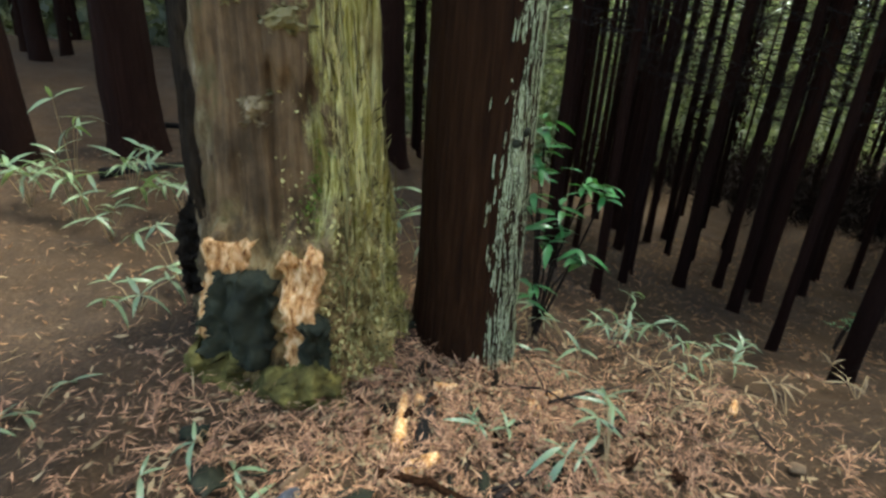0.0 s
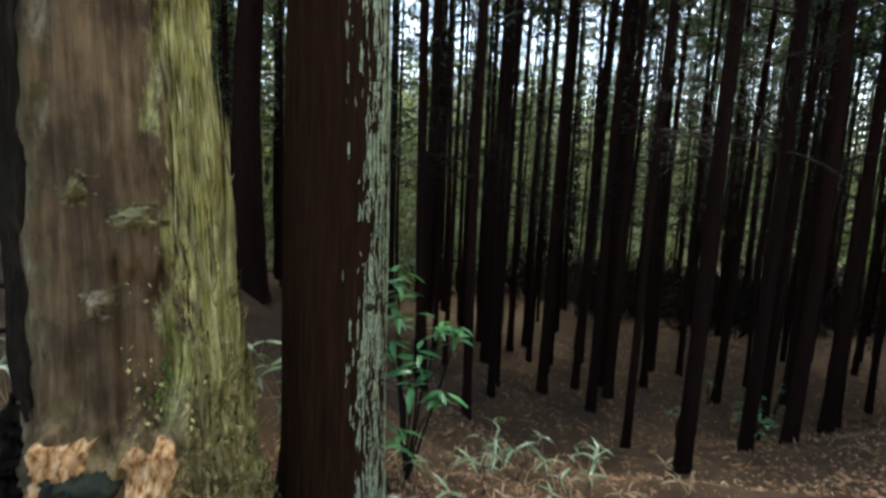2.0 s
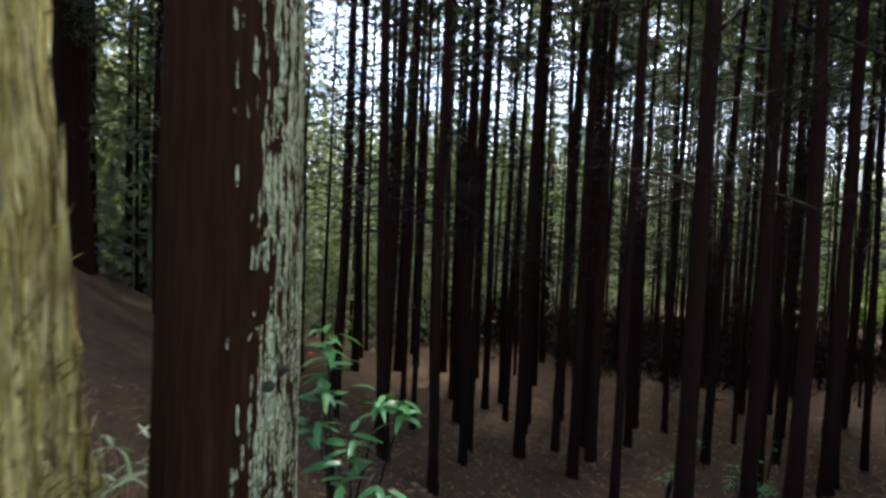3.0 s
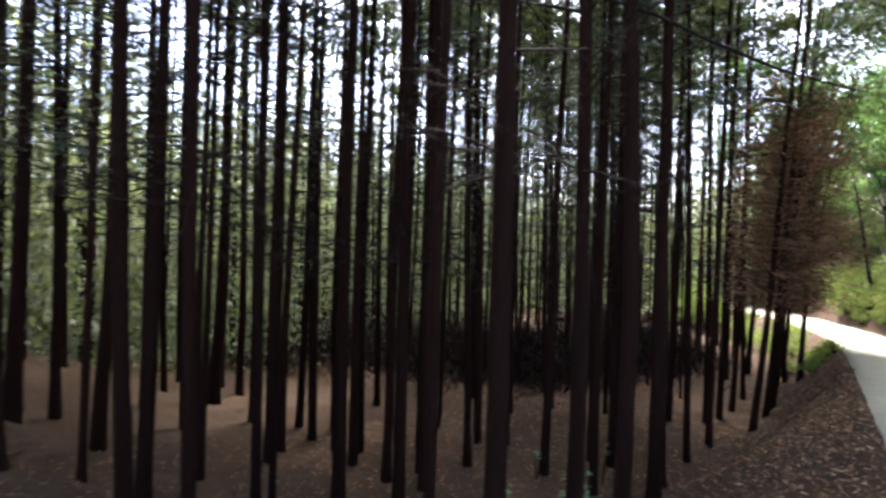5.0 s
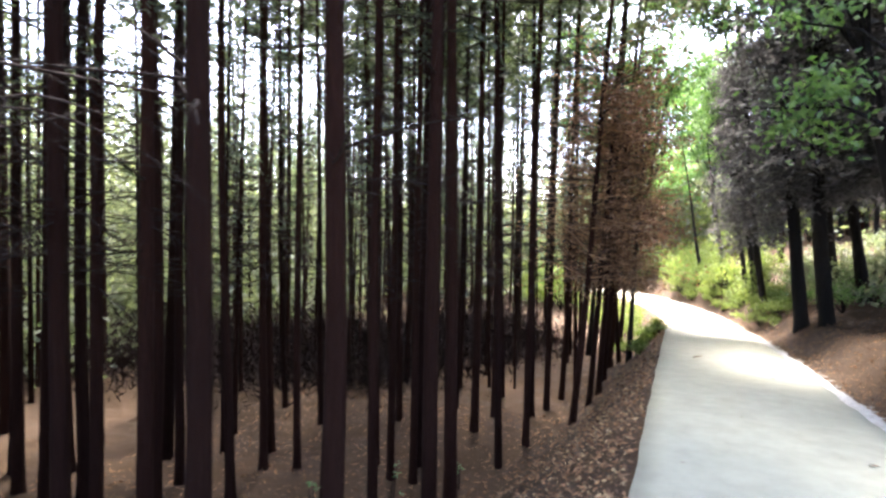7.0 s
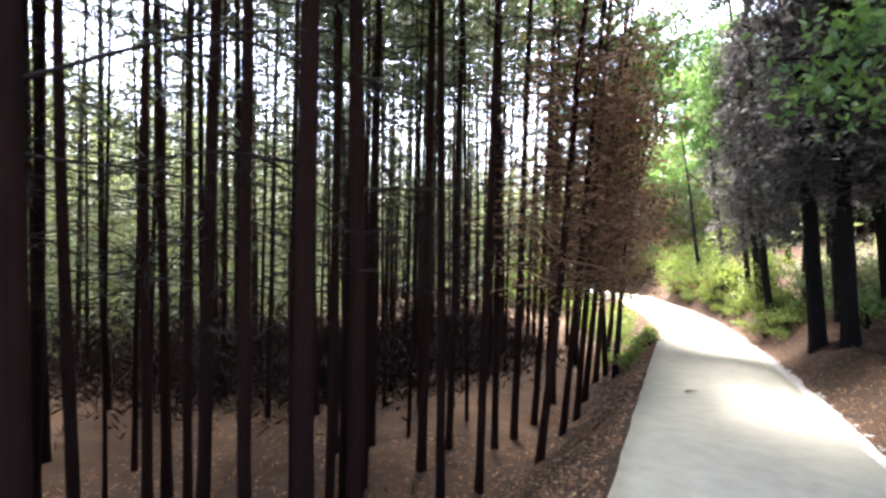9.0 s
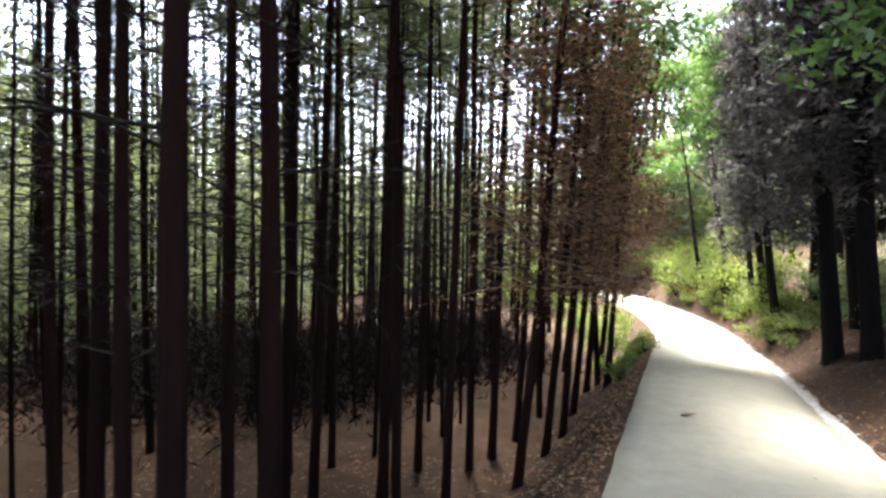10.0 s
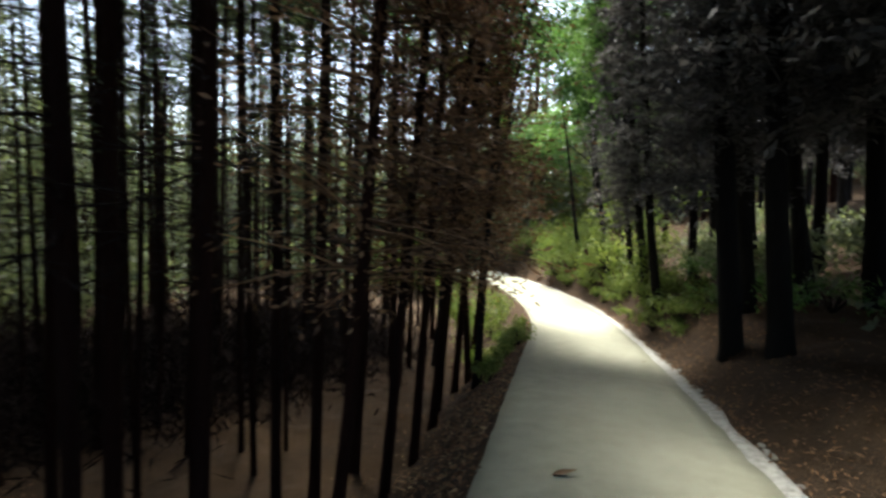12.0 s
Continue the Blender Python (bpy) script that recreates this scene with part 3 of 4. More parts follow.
def far_woods():
    random.seed(31)
    rs = np.random.RandomState(31)
    s, lv = Shape(), Shape()
    for k in range(400):
        if k % 3:
            x, y = rnd(-50, -15.5), rnd(-22, 32)
        else:
            x, y = rnd(-34, 16), rnd(24, 44)
            if abs(x - road_x(y)) < 3:
                continue
        z, r, h = land(x, y), rnd(.08, .16), rnd(11, 15)
        s.tube([(x, y, z - 0.2), (x + rnd(-.2, .2), y, z + h * 0.5), (x + rnd(-.4, .4), y, z + h)], [r, r * 0.7, r * 0.2], 6, False)
        n = 210
        q = rs.uniform(0.08, 1, n) ** 1.25
        at = np.stack([x + rs.normal(0, 1.3, n) * (1.15 - q), y + rs.normal(0, 1.3, n) * (1.15 - q), z + h * q], 1)
        lv.blades(at, rs.normal(0, 1, (n, 3)) * (1, 1, 0.5), rs.normal(0, 1, (n, 3)), rs.uniform(.2, .5, n), rs.uniform(.08, .2, n))
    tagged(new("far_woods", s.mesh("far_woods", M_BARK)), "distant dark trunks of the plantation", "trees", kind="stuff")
    # undergrowth of the far slope
    for k in range(6200):
        if k % 5 < 3:
            x, y = rnd(-52, -21), rnd(-28, 42)
        else:
            x, y = rnd(-30, 26), rnd(30, 52)
        z, n = land(x, y), 26
        at = np.array((x, y, z + rnd(-0.5, 6.0) * (k % 2))) + np.abs(rs.normal(0, 1, (n, 3))) * (0, 0, 1.7) + rs.normal(0, 0.9, (n, 3)) * (1, 1, 0.1)
        lv.blades(at, rs.normal(0, 1, (n, 3)), rs.normal(0, 1, (n, 3)), rs.uniform(.3, .8, n), rs.uniform(.15, .45, n))
    for k in range(900):
        x, y = rnd(-26, -15), rnd(-26, -2.5)
        n = 26
        at = np.array((x, y, land(x, y) + rnd(-0.5, 8.5) * (k % 4 > 0))) + np.abs(rs.normal(0, 1, (n, 3))) * (0, 0, 1.5) + rs.normal(0, 0.8, (n, 3)) * (1, 1, 0.1)
        lv.blades(at, rs.normal(0, 1, (n, 3)), rs.normal(0, 1, (n, 3)), rs.uniform(.25, .6, n), rs.uniform(.12, .35, n))
    for k in range(3000):
        x, y = rnd(-27, -15.5), rnd(-4, 24)
        n = 26
        at = np.array((x, y, land(x, y) + rnd(0, 9.5) * (k % 5 > 0))) + rs.normal(0, 0.8, (n, 3))
        lv.blades(at, rs.normal(0, 1, (n, 3)), rs.normal(0, 1, (n, 3)), rs.uniform(.15, .4, n), rs.uniform(.06, .18, n))
    tagged(new("far_foliage", lv.mesh("far_foliage", M_FAR, False)), "grey-green distant foliage behind the trunks, lightened as if lit", "foliage", kind="stuff")


def shade_band():
    """Near-black blades added for the shaded band between the far trunks of the hollow."""
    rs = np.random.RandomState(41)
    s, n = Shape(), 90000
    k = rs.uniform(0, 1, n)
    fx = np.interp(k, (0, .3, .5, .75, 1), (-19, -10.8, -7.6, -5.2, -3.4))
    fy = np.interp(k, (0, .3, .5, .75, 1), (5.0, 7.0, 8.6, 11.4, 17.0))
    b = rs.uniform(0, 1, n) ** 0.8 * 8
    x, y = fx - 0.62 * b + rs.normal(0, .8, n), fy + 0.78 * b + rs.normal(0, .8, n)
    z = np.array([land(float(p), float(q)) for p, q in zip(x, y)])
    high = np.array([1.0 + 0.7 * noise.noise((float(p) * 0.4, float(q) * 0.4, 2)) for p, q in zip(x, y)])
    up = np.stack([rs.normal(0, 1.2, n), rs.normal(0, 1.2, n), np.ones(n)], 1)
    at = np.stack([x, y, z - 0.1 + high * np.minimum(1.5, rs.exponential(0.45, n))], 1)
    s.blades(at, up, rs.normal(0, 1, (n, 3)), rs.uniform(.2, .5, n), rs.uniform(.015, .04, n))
    tagged(new("brushwood", s.mesh("brushwood", M_SHADE_BAND, False)), "near-black twig mass added for the shaded band in the hollow", "brushwood", kind="stuff")


far_woods()
shade_band()


# ---- broadleaf trees and bushes by the bend ----
def leaf_cloud(s, rs, centre, size, n, length=0.11, width=0.06):
    at = np.array(centre) + rs.normal(0, 0.42, (n, 3)) * np.array(size)
    s.blades(at, rs.normal(0, 1, (n, 3)) + (0, 0, -0.4), rs.normal(0, 1, (n, 3)), rs.uniform(.7, 1.3, n) * length, rs.uniform(.7, 1.2, n) * width)


def broadleaf(x, y, r, h, lean, boughs, label, seed, leaves=260, size=0.11, mat=M_GREEN):
    random.seed(seed)
    rs = np.random.RandomState(seed)
    tree = tagged(new("broadleaf_tree"), label, "tree", "broadleaf trees by the lane")
    tree.matrix_basis = pose(x, y, ground_z(x, y) - 0.1)
    s = Shape()
    top = Vector((lean[0], lean[1], h))
    pts = [top * (i / 7) + Vector((0, 0, 0)) + Vector((0.12 * noise.noise((i, seed, 0)), 0.12 * noise.noise((i, seed, 4)), 0)) * (i > 0) for i in range(8)]
    s.tube(pts, [r * (1 - 0.1 * i) * (1.3 if i == 0 else 1) for i in range(8)], 10)
    part("trunk", s.mesh("trunk", M_GREYBARK), tree)
    lv, lm = Shape(), Shape()
    for k, (bx, by, bz, n) in enumerate(boughs):
        a = pts[min(7, 3 + k % 5)]
        e = Vector((bx - x, by - y, bz - tree.matrix_basis.translation.z))
        mid = a.lerp(e, 0.5) + Vector((0, 0, 0.3))
        lm.tube([a, mid, e], [r * 0.4, r * 0.25, r * 0.06], 5, False)
        for q in range(n):
            c = mid.lerp(e, rnd(0.0, 1.15)) + Vector((rnd(-.5, .5), rnd(-.5, .5), rnd(-.4, .3)))
            lm.tube([mid.lerp(e, rnd(0.3, 1)), c], [r * 0.06, 0.004], 3, False)
            leaf_cloud(lv, rs, c, (0.55, 0.55, 0.28), leaves // 4, size, size * 0.55)
    tagged(part("bough_layer", lm.mesh("bough_layer", M_GREYBARK), tree), kind="stuff")
    part("crown", lv.mesh("crown", mat, False), tree)


def ring(x, y, z, n, spread, seed, per=7):
    random.seed(seed)
    return [(x + rnd(-spread, spread), y + rnd(-spread, spread), z + rnd(-1.3, 1.3), per) for _ in range(n)]


broadleaf(3.6, 4.7, .09, 5.2, (-.9, .3), [(1.2, 5.3, 3.35, 6), (1.5, 4.9, 4.3, 3)], "slender broadleaf tree hanging green sprays over the lane", 51, 420, 0.11)
broadleaf(2.9, 17.6, .10, 8.0, (-1.2, .4), ring(2.3, 18.4, 6.6, 14, 1.4, 52) + ring(1.7, 18.4, 7.6, 16, 1.4, 53), "leafy green broadleaf tree arching over the lane", 53)
broadleaf(-2.6, 16.9, .10, 8.0, (.6, .2), ring(-2.0, 16.6, 6.0, 14, 1.4, 54), "leafy green broadleaf tree arching over the lane", 55)
broadleaf(-.9, 13.3, .08, 7.6, (.4, .2), ring(-.9, 13.2, 6.6, 9, 1.3, 56) + ring(.5, 14.3, 7.7, 11, 1.2, 79), "leafy green broadleaf tree beside the bank", 57)
broadleaf(2.4, 27.5, .11, 8.5, (-.8, -.2), ring(1.6, 27, 6.0, 18, 2.6, 58, 9) + ring(.6, 25, 8.5, 18, 2.2, 59, 9), "leafy green broadleaf tree beyond the bend", 59, 240, 0.16)
broadleaf(-1.0, 31.5, .11, 8.5, (.3, -.2), ring(-1.0, 31, 5.0, 18, 2.9, 60, 9), "leafy green broadleaf tree beyond the bend", 61, 240, 0.18)


def bush(x, y, w, h, seed, mat, label, n=700, size=0.09):
    random.seed(seed)
    rs = np.random.RandomState(seed)
    z = ground_z(x, y)
    ob = tagged(new("bush"), label, "bush", "bushes by the bend")
    ob.matrix_basis = pose(x, y, z - 0.03)
    st, lv = Shape(), Shape()
    for k in range(12):
        t, o = rnd(0, 6.28), rnd(.2, 1) * w
        e = Vector((math.cos(t) * o, math.sin(t) * o, h * rnd(.5, 1)))
        st.tube([(0, 0, 0), e * 0.5 + Vector((0, 0, .1 * h)), e], [.014, .009, .003], 4, False)
        leaf_cloud(lv, rs, e, (w * .55, w * .55, h * .4), n // 12, size, size * 0.5)
    tagged(part("woody_stem", st.mesh("woody_stem", M_TWIG), ob), kind="stuff")
    part("leaves", lv.mesh("leaves", mat, False), ob)


random.seed(71)
for k in range(26):
    y = rnd(16.5, 29)
    x = road_x(y) + 1.05 + rnd(.45, 2.6)
    bush(x, y, rnd(.5, .9), rnd(.5, 1.5), 700 + k, M_BUSH, "sunlit yellow-green bush on the bank by the bend", 800, 0.10)
for k in range(14):
    y = rnd(15.5, 27)
    x = road_x(y) - 1.05 - rnd(.5, 1.9)
    bush(x, y, rnd(.4, .8), rnd(.4, 1.1), 740 + k, M_BUSH, "sunlit yellow-green bush at the lane's lower edge", 600, 0.09)
for k in range(10):
    y = rnd(9.5, 16)
    bush(road_x(y) + 1.05 + rnd(1.0, 2.4), y, rnd(.3, .5), rnd(.3, .7), 770 + k, M_GREEN, "low green shrub under the uphill conifers", 260, 0.08)

for k in range(18):
    y = rnd(12.5, 17.5)
    bush(road_x(y) - 1.05 - rnd(.15, .9), y, rnd(.2, .35), rnd(.15, .45), 940 + k, M_BUSH, "sunlit yellow-green weeds along the lane's lower edge", 320, 0.08)
for k in range(52):
    y = rnd(12.5, 25)
    bush(road_x(y) + 1.05 + rnd(.3, 1.3), y, rnd(.25, .4), rnd(.15, .45), 880 + k, M_BUSH, "low yellow-green weeds on the bank by the bend", 320, 0.08)

random.seed(72)
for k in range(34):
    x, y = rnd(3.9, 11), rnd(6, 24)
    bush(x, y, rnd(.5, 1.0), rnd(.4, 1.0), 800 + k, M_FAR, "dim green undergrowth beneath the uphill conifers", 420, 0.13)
for k in range(22):
    x, y = rnd(-9, 9), rnd(27, 34)
    if abs(x - road_x(y)) > 2.2:
        bush(x, y, rnd(.9, 1.6), rnd(1.2, 2.8), 850 + k, M_BUSH, "tall light green bush beyond the bend", 900, 0.17)
# three high crowns, mostly out of view, added to shade the near lane
broadleaf(3.5, 2.6, .12, 9.8, (-1.4, .4), ring(1.2, 3.0, 9.9, 28, 2.4, 66, 9) + ring(-.4, 5.4, 10.2, 18, 1.7, 78, 9), "added tall broadleaf tree that keeps sun off the lane", 67, 300, 0.16)
broadleaf(3.6, 7.0, .12, 9.8, (-1.4, .6), ring(1.1, 7.6, 10.4, 26, 2.1, 70, 9), "added tall broadleaf tree that keeps sun off the lane", 71, 280, 0.14, M_DUSK)
broadleaf(4.4, 12.4, .12, 10.5, (-1.2, .2), ring(2.5, 11.8, 10.8, 26, 2.6, 75, 9) + ring(1.7, 14.4, 10.4, 22, 1.5, 77, 9), "added tall broadleaf tree that keeps sun off the lane", 76, 300, 0.16, M_NEEDLE)


# ---- the dead trunk and the old cedar on the knoll ----
def dead_trunk():
    cx, cy, z0, r0, top = -2.33, -6.87, 0.12, 0.50, 4.6
    ob = tagged(new("dead_tree_trunk"), "thick rotten tree trunk with bare brown wood and yellow moss", "tree trunk")
    ob.matrix_basis = pose(cx, cy, z0, 1.2, 0, 0)
    sides, rings = 230, 200
    v, f = [], []

    def rad(t, z):
        c, s = math.cos(t), math.sin(t)
        mossy = step(0.15, 0.5, t) * (1 - step(2.2, 2.6, t))
        rot = (1 - step(0.55, 0.95, z)) * (0.6 + 0.4 * mossy)
        q = r0 * (1 + 0.10 * math.exp(-z * 4) - 0.13 * min(z, 2.4))
        q += 0.035 * noise.noise((c * 1.8, s * 1.8, z * 0.7))
        q += (0.014 + 0.034 * mossy) * noise.noise((c * 9, s * 9, z * 0.9 + 4)) + 0.012 * noise.noise((c * 5, s * 5, z * 4)) + 0.006 * noise.noise((c * 16, s * 16, z * 10))
        q += 0.034 * mossy * noise.noise((c * 17, s * 17, z * 1.3)) + 0.014 * mossy * noise.noise((c * 36, s * 36, z * 5)) + 0.02 * noise.noise((c * 7, s * 7, z * 7)) * noise.noise((c * 3, s * 3, z * 3 + 8))
        q += rot * (0.07 * noise.noise((c * 5, s * 5, z * 6)) + 0.045 * noise.noise((c * 12, s * 12, z * 14)) + 0.02 * noise.noise((c * 26, s * 26, z * 30)))
        heart = step(-1.02, -0.96, t + 0.12 * noise.noise((z * 3, 0, 1))) * (1 - step(0.24, 0.29, t + 0.16 * noise.noise((z * 2.4, 5, 1)))) * step(0.66, 0.74, z + 0.2 * noise.noise((t * 4, 2, 2)) + 0.06 * noise.noise((t * 17, 4, 2)))
        pit = heart * step(-0.35, -0.25, t + 0.1 * noise.noise((z * 5, 9, 1))) * (1 - step(1.32, 1.42, z + 0.12 * noise.noise((t * 6, 8, 3))))
        hole = step(0.22, 0.42, noise.noise((c * 5, s * 5, z * 2.6 + 11))) * (0.35 + 0.65 * rot)
        crack = step(0.3, 0.45, noise.noise((c * 14, s * 14, z * 1.1 + 21))) * (0.4 + 0.6 * mossy)
        ridge = mossy * (0.055 * abs(noise.noise((c * 9, s * 9, z * 0.8 + 31))) + 0.03 * abs(noise.noise((c * 21, s * 21, z * 1.6 + 41))))
        return q - 0.045 * heart - 0.05 * pit - 0.045 * hole - 0.022 * crack - ridge, heart, mossy, rot

    for i in range(rings):
        z = top * (i / (rings - 1)) ** 1.35
        for k in range(sides):
            t = -math.pi + 2 * math.pi * k / sides
            q, *_ = rad(t, z)
            edge = 0.5 * noise.noise((math.cos(t) * 2.5, math.sin(t) * 2.5, 9)) if i == rings - 1 else 0
            v.append((q * math.cos(t), q * math.sin(t), z + edge))
    for i in range(rings - 1):
        for k in range(sides):
            f.append((i * sides + k, i * sides + (k + 1) % sides, (i + 1) * sides + (k + 1) % sides, (i + 1) * sides + k))
    f.append(tuple((rings - 1) * sides + k for k in range(sides)))
    s = Shape()
    s.add(v, f)
    me = s.mesh("trunk", M_TRUNKWOOD)
    part("trunk", me, ob)

    def slab(name, mat, t0, t1, za, zb, out, thick, label, seed, ragged=0.05, soft_rim=0.12, lump=1.0, slant=0.0, narrow=0.0):
        n, m, vv, ff = 30, 34, [], []
        for layer in (0, 1):
            for i in range(m + 1):
                for k in range(n + 1):
                    a, b = k / n, i / m
                    t = t0 + (t1 - t0) * (0.5 + (a - 0.5) * (1 - narrow * (1 - b))) + slant * (b - 0.5)
                    z = za + (zb - za) * b
                    rim = min(a, 1 - a, b, 1 - b)
                    j = ragged * (1 - step(0, 0.35, rim))
                    t += j * (1.3 * noise.noise((b * 6, seed + 7 * (a > 0.5), 0.4)) + 0.9 * noise.noise((b * 19, seed + 7 * (a > 0.5), 2.3))) / r0
                    z += j * (0.9 * noise.noise((a * 3.3, seed, 5)) + 0.3 * noise.noise((a * 17, seed, 8)))
                    q = rad(t, max(0, z))[0] + out + lump * (0.02 * noise.noise((a * 4, b * 4, seed)) + 0.016 * noise.noise((a * 11, b * 7, seed)) + 0.010 * noise.noise((a * 24, b * 14, seed)))
                    q += (thick * step(0, soft_rim, rim)) if layer else -0.03
                    vv.append((q * math.cos(t), q * math.sin(t), z))
        w, h = n + 1, (n + 1) * (m + 1)
        for i in range(m):
            for k in range(n):
                ff.append((h + i * w + k, h + i * w + k + 1, h + (i + 1) * w + k + 1, h + (i + 1) * w + k))
        rim = [k for k in range(w)] + [i * w + n for i in range(1, m + 1)] + [m * w + k for k in range(n - 1, -1, -1)] + [i * w for i in range(m - 1, 0, -1)]
        for a, b in zip(rim, rim[1:] + rim[:1]):
            ff.append((a, b, b + h, a + h))
        sh = Shape()
        sh.add(vv, ff)
        part(name, sh.mesh(name, mat), ob, label=label)

    slab("bark_plate", M_CHAR, -0.92, -0.36, 0.16, 0.60, 0.02, 0.05, "blackened plate of bark at the foot", 1, 0.035, 0.06, 0.3, 0.10)
    slab("bark_plate", M_CHAR, -0.10, 0.11, 0.12, 0.40, 0.03, 0.05, "blackened splinter of bark at the foot", 2, 0.02, 0.06)
    slab("split_wood", M_SPLIT, -0.31, 0.07, 0.08, 0.68, 0.022, 0.015, "fresh orange split wood", 3, 0.035, 0.08, 0.8, 0.13, 0.5)
    slab("split_wood", M_SPLIT, -1.06, -0.62, 0.28, 0.72, 0.018, 0.015, "fresh orange split wood", 4, 0.035, 0.08, 0.8, 0.30, 0.4)
    slab("bark_plate", M_OLDBARK, -2.3, -0.98, 0.66, 3.8, -0.02, 0.05, "dark strip of bark still standing", 5, 0.10)
    slab("bark_plate", M_OLDBARK, -1.7, -1.35, 0.4, 0.8, 0.02, 0.03, "dark loose sliver of bark", 6, 0.08)
    slab("moss_cushion", M_CUSHION, -0.42, 0.12, -0.02, 0.2, 0.05, 0.09, "mossy lump of rotten wood", 7, 0.06)
    slab("moss_cushion", M_CUSHION, -1.1, -0.6, 0.0, 0.24, 0.03, 0.06, "yellow mossy lump at the foot", 8, 0.06)
    slab("torn_rim", M_STUMP, -0.62, -0.30, 1.18, 1.32, -0.01, 0.045, "torn pale ledge of wood", 9, 0.07, 0.5)
    slab("torn_rim", M_STUMP, -0.30, 0.22, 1.52, 1.64, -0.01, 0.05, "torn pale ledge of wood", 10, 0.08, 0.5)
    slab("torn_rim", M_STUMP, -0.72, -0.45, 1.62, 1.76, -0.01, 0.05, "torn pale ledge of wood", 12, 0.08, 0.5)
    # loose fibres and crumbs on the rotten flank
    rs = np.random.RandomState(5)
    sh = Shape()
    n = 2600
    t, z = rs.uniform(0.28, 2.0, n), np.abs(rs.normal(0, 1, n)) * 0.75 + 0.05
    q = np.array([rad(float(a), float(b))[0] for a, b in zip(t, z)])
    at = np.stack([q * np.cos(t), q * np.sin(t), z], 1)
    d = np.stack([0.25 * np.cos(t), 0.25 * np.sin(t), np.ones(n)], 1) + rs.normal(0, .28, (n, 3))
    sh.blades(at, d, np.stack([np.cos(t), np.sin(t), 0 * t], 1) + rs.normal(0, .3, (n, 3)), rs.uniform(.02, .09, n), rs.uniform(.004, .014, n))
    n = 900
    t, z = rs.uniform(0.32, 1.8, n), rs.uniform(0.35, 2.9, n)
    q = np.array([rad(float(a), float(b))[0] for a, b in zip(t, z)]) + 0.004
    at = np.stack([q * np.cos(t), q * np.sin(t), z], 1)
    d = np.stack([-0.07 * np.cos(t), -0.07 * np.sin(t), np.ones(n)], 1) + rs.normal(0, .045, (n, 3))
    sh.blades(at, d, np.stack([np.cos(t), np.sin(t), 0 * t], 1) + rs.normal(0, .45, (n, 3)), rs.uniform(.08, .32, n), rs.uniform(.005, .018, n))
    tagged(part("loose_fibre", sh.mesh("loose_fibre", M_FLAKE, False), ob, label="pale loose wood fibres"), kind="stuff")
    sh = Shape()
    n = 5200
    t, z = rs.uniform(-0.25, 2.1, n), np.abs(rs.normal(0, 1, n)) * 0.42 + 0.05
    q = np.array([rad(float(a), float(b))[0] for a, b in zip(t, z)]) - 0.004
    at = np.stack([q * np.cos(t), q * np.sin(t), z], 1)
    d = np.stack([0.7 * np.cos(t), 0.7 * np.sin(t), rs.normal(-0.4, .6, n)], 1) + rs.normal(0, .5, (n, 3))
    sh.blades(at, d, rs.normal(0, 1, (n, 3)) + (0, 0, 0.8), rs.uniform(.012, .035, n), rs.uniform(.008, .022, n))
    tagged(part("rotten_flake", sh.mesh("rotten_flake", M_FLAKE, False), ob, label="flaking yellow-brown rotten wood"), kind="stuff")
    sh = Shape()
    for tc, zc, k in ((0.17, 0.92, 60), (0.10, 0.82, 50), (0.25, 1.08, 25), (0.0, 0.86, 20)):
        a, b = tc + rs.normal(0, .05, k), zc + rs.normal(0, .045, k)
        q = np.array([rad(float(i), float(j))[0] for i, j in zip(a, b)]) - 0.004
        at = np.stack([q * np.cos(a), q * np.sin(a), b], 1)
        sh.blades(at, np.stack([np.cos(a), np.sin(a), 0 * a], 1) + rs.normal(0, .6, (k, 3)), rs.normal(0, 1, (k, 3)), rs.uniform(.012, .03, k), rs.uniform(.006, .014, k))
    tagged(part("moss", sh.mesh("moss", M_MOSS, False), ob, label="fresh green moss tuft"), kind="stuff")


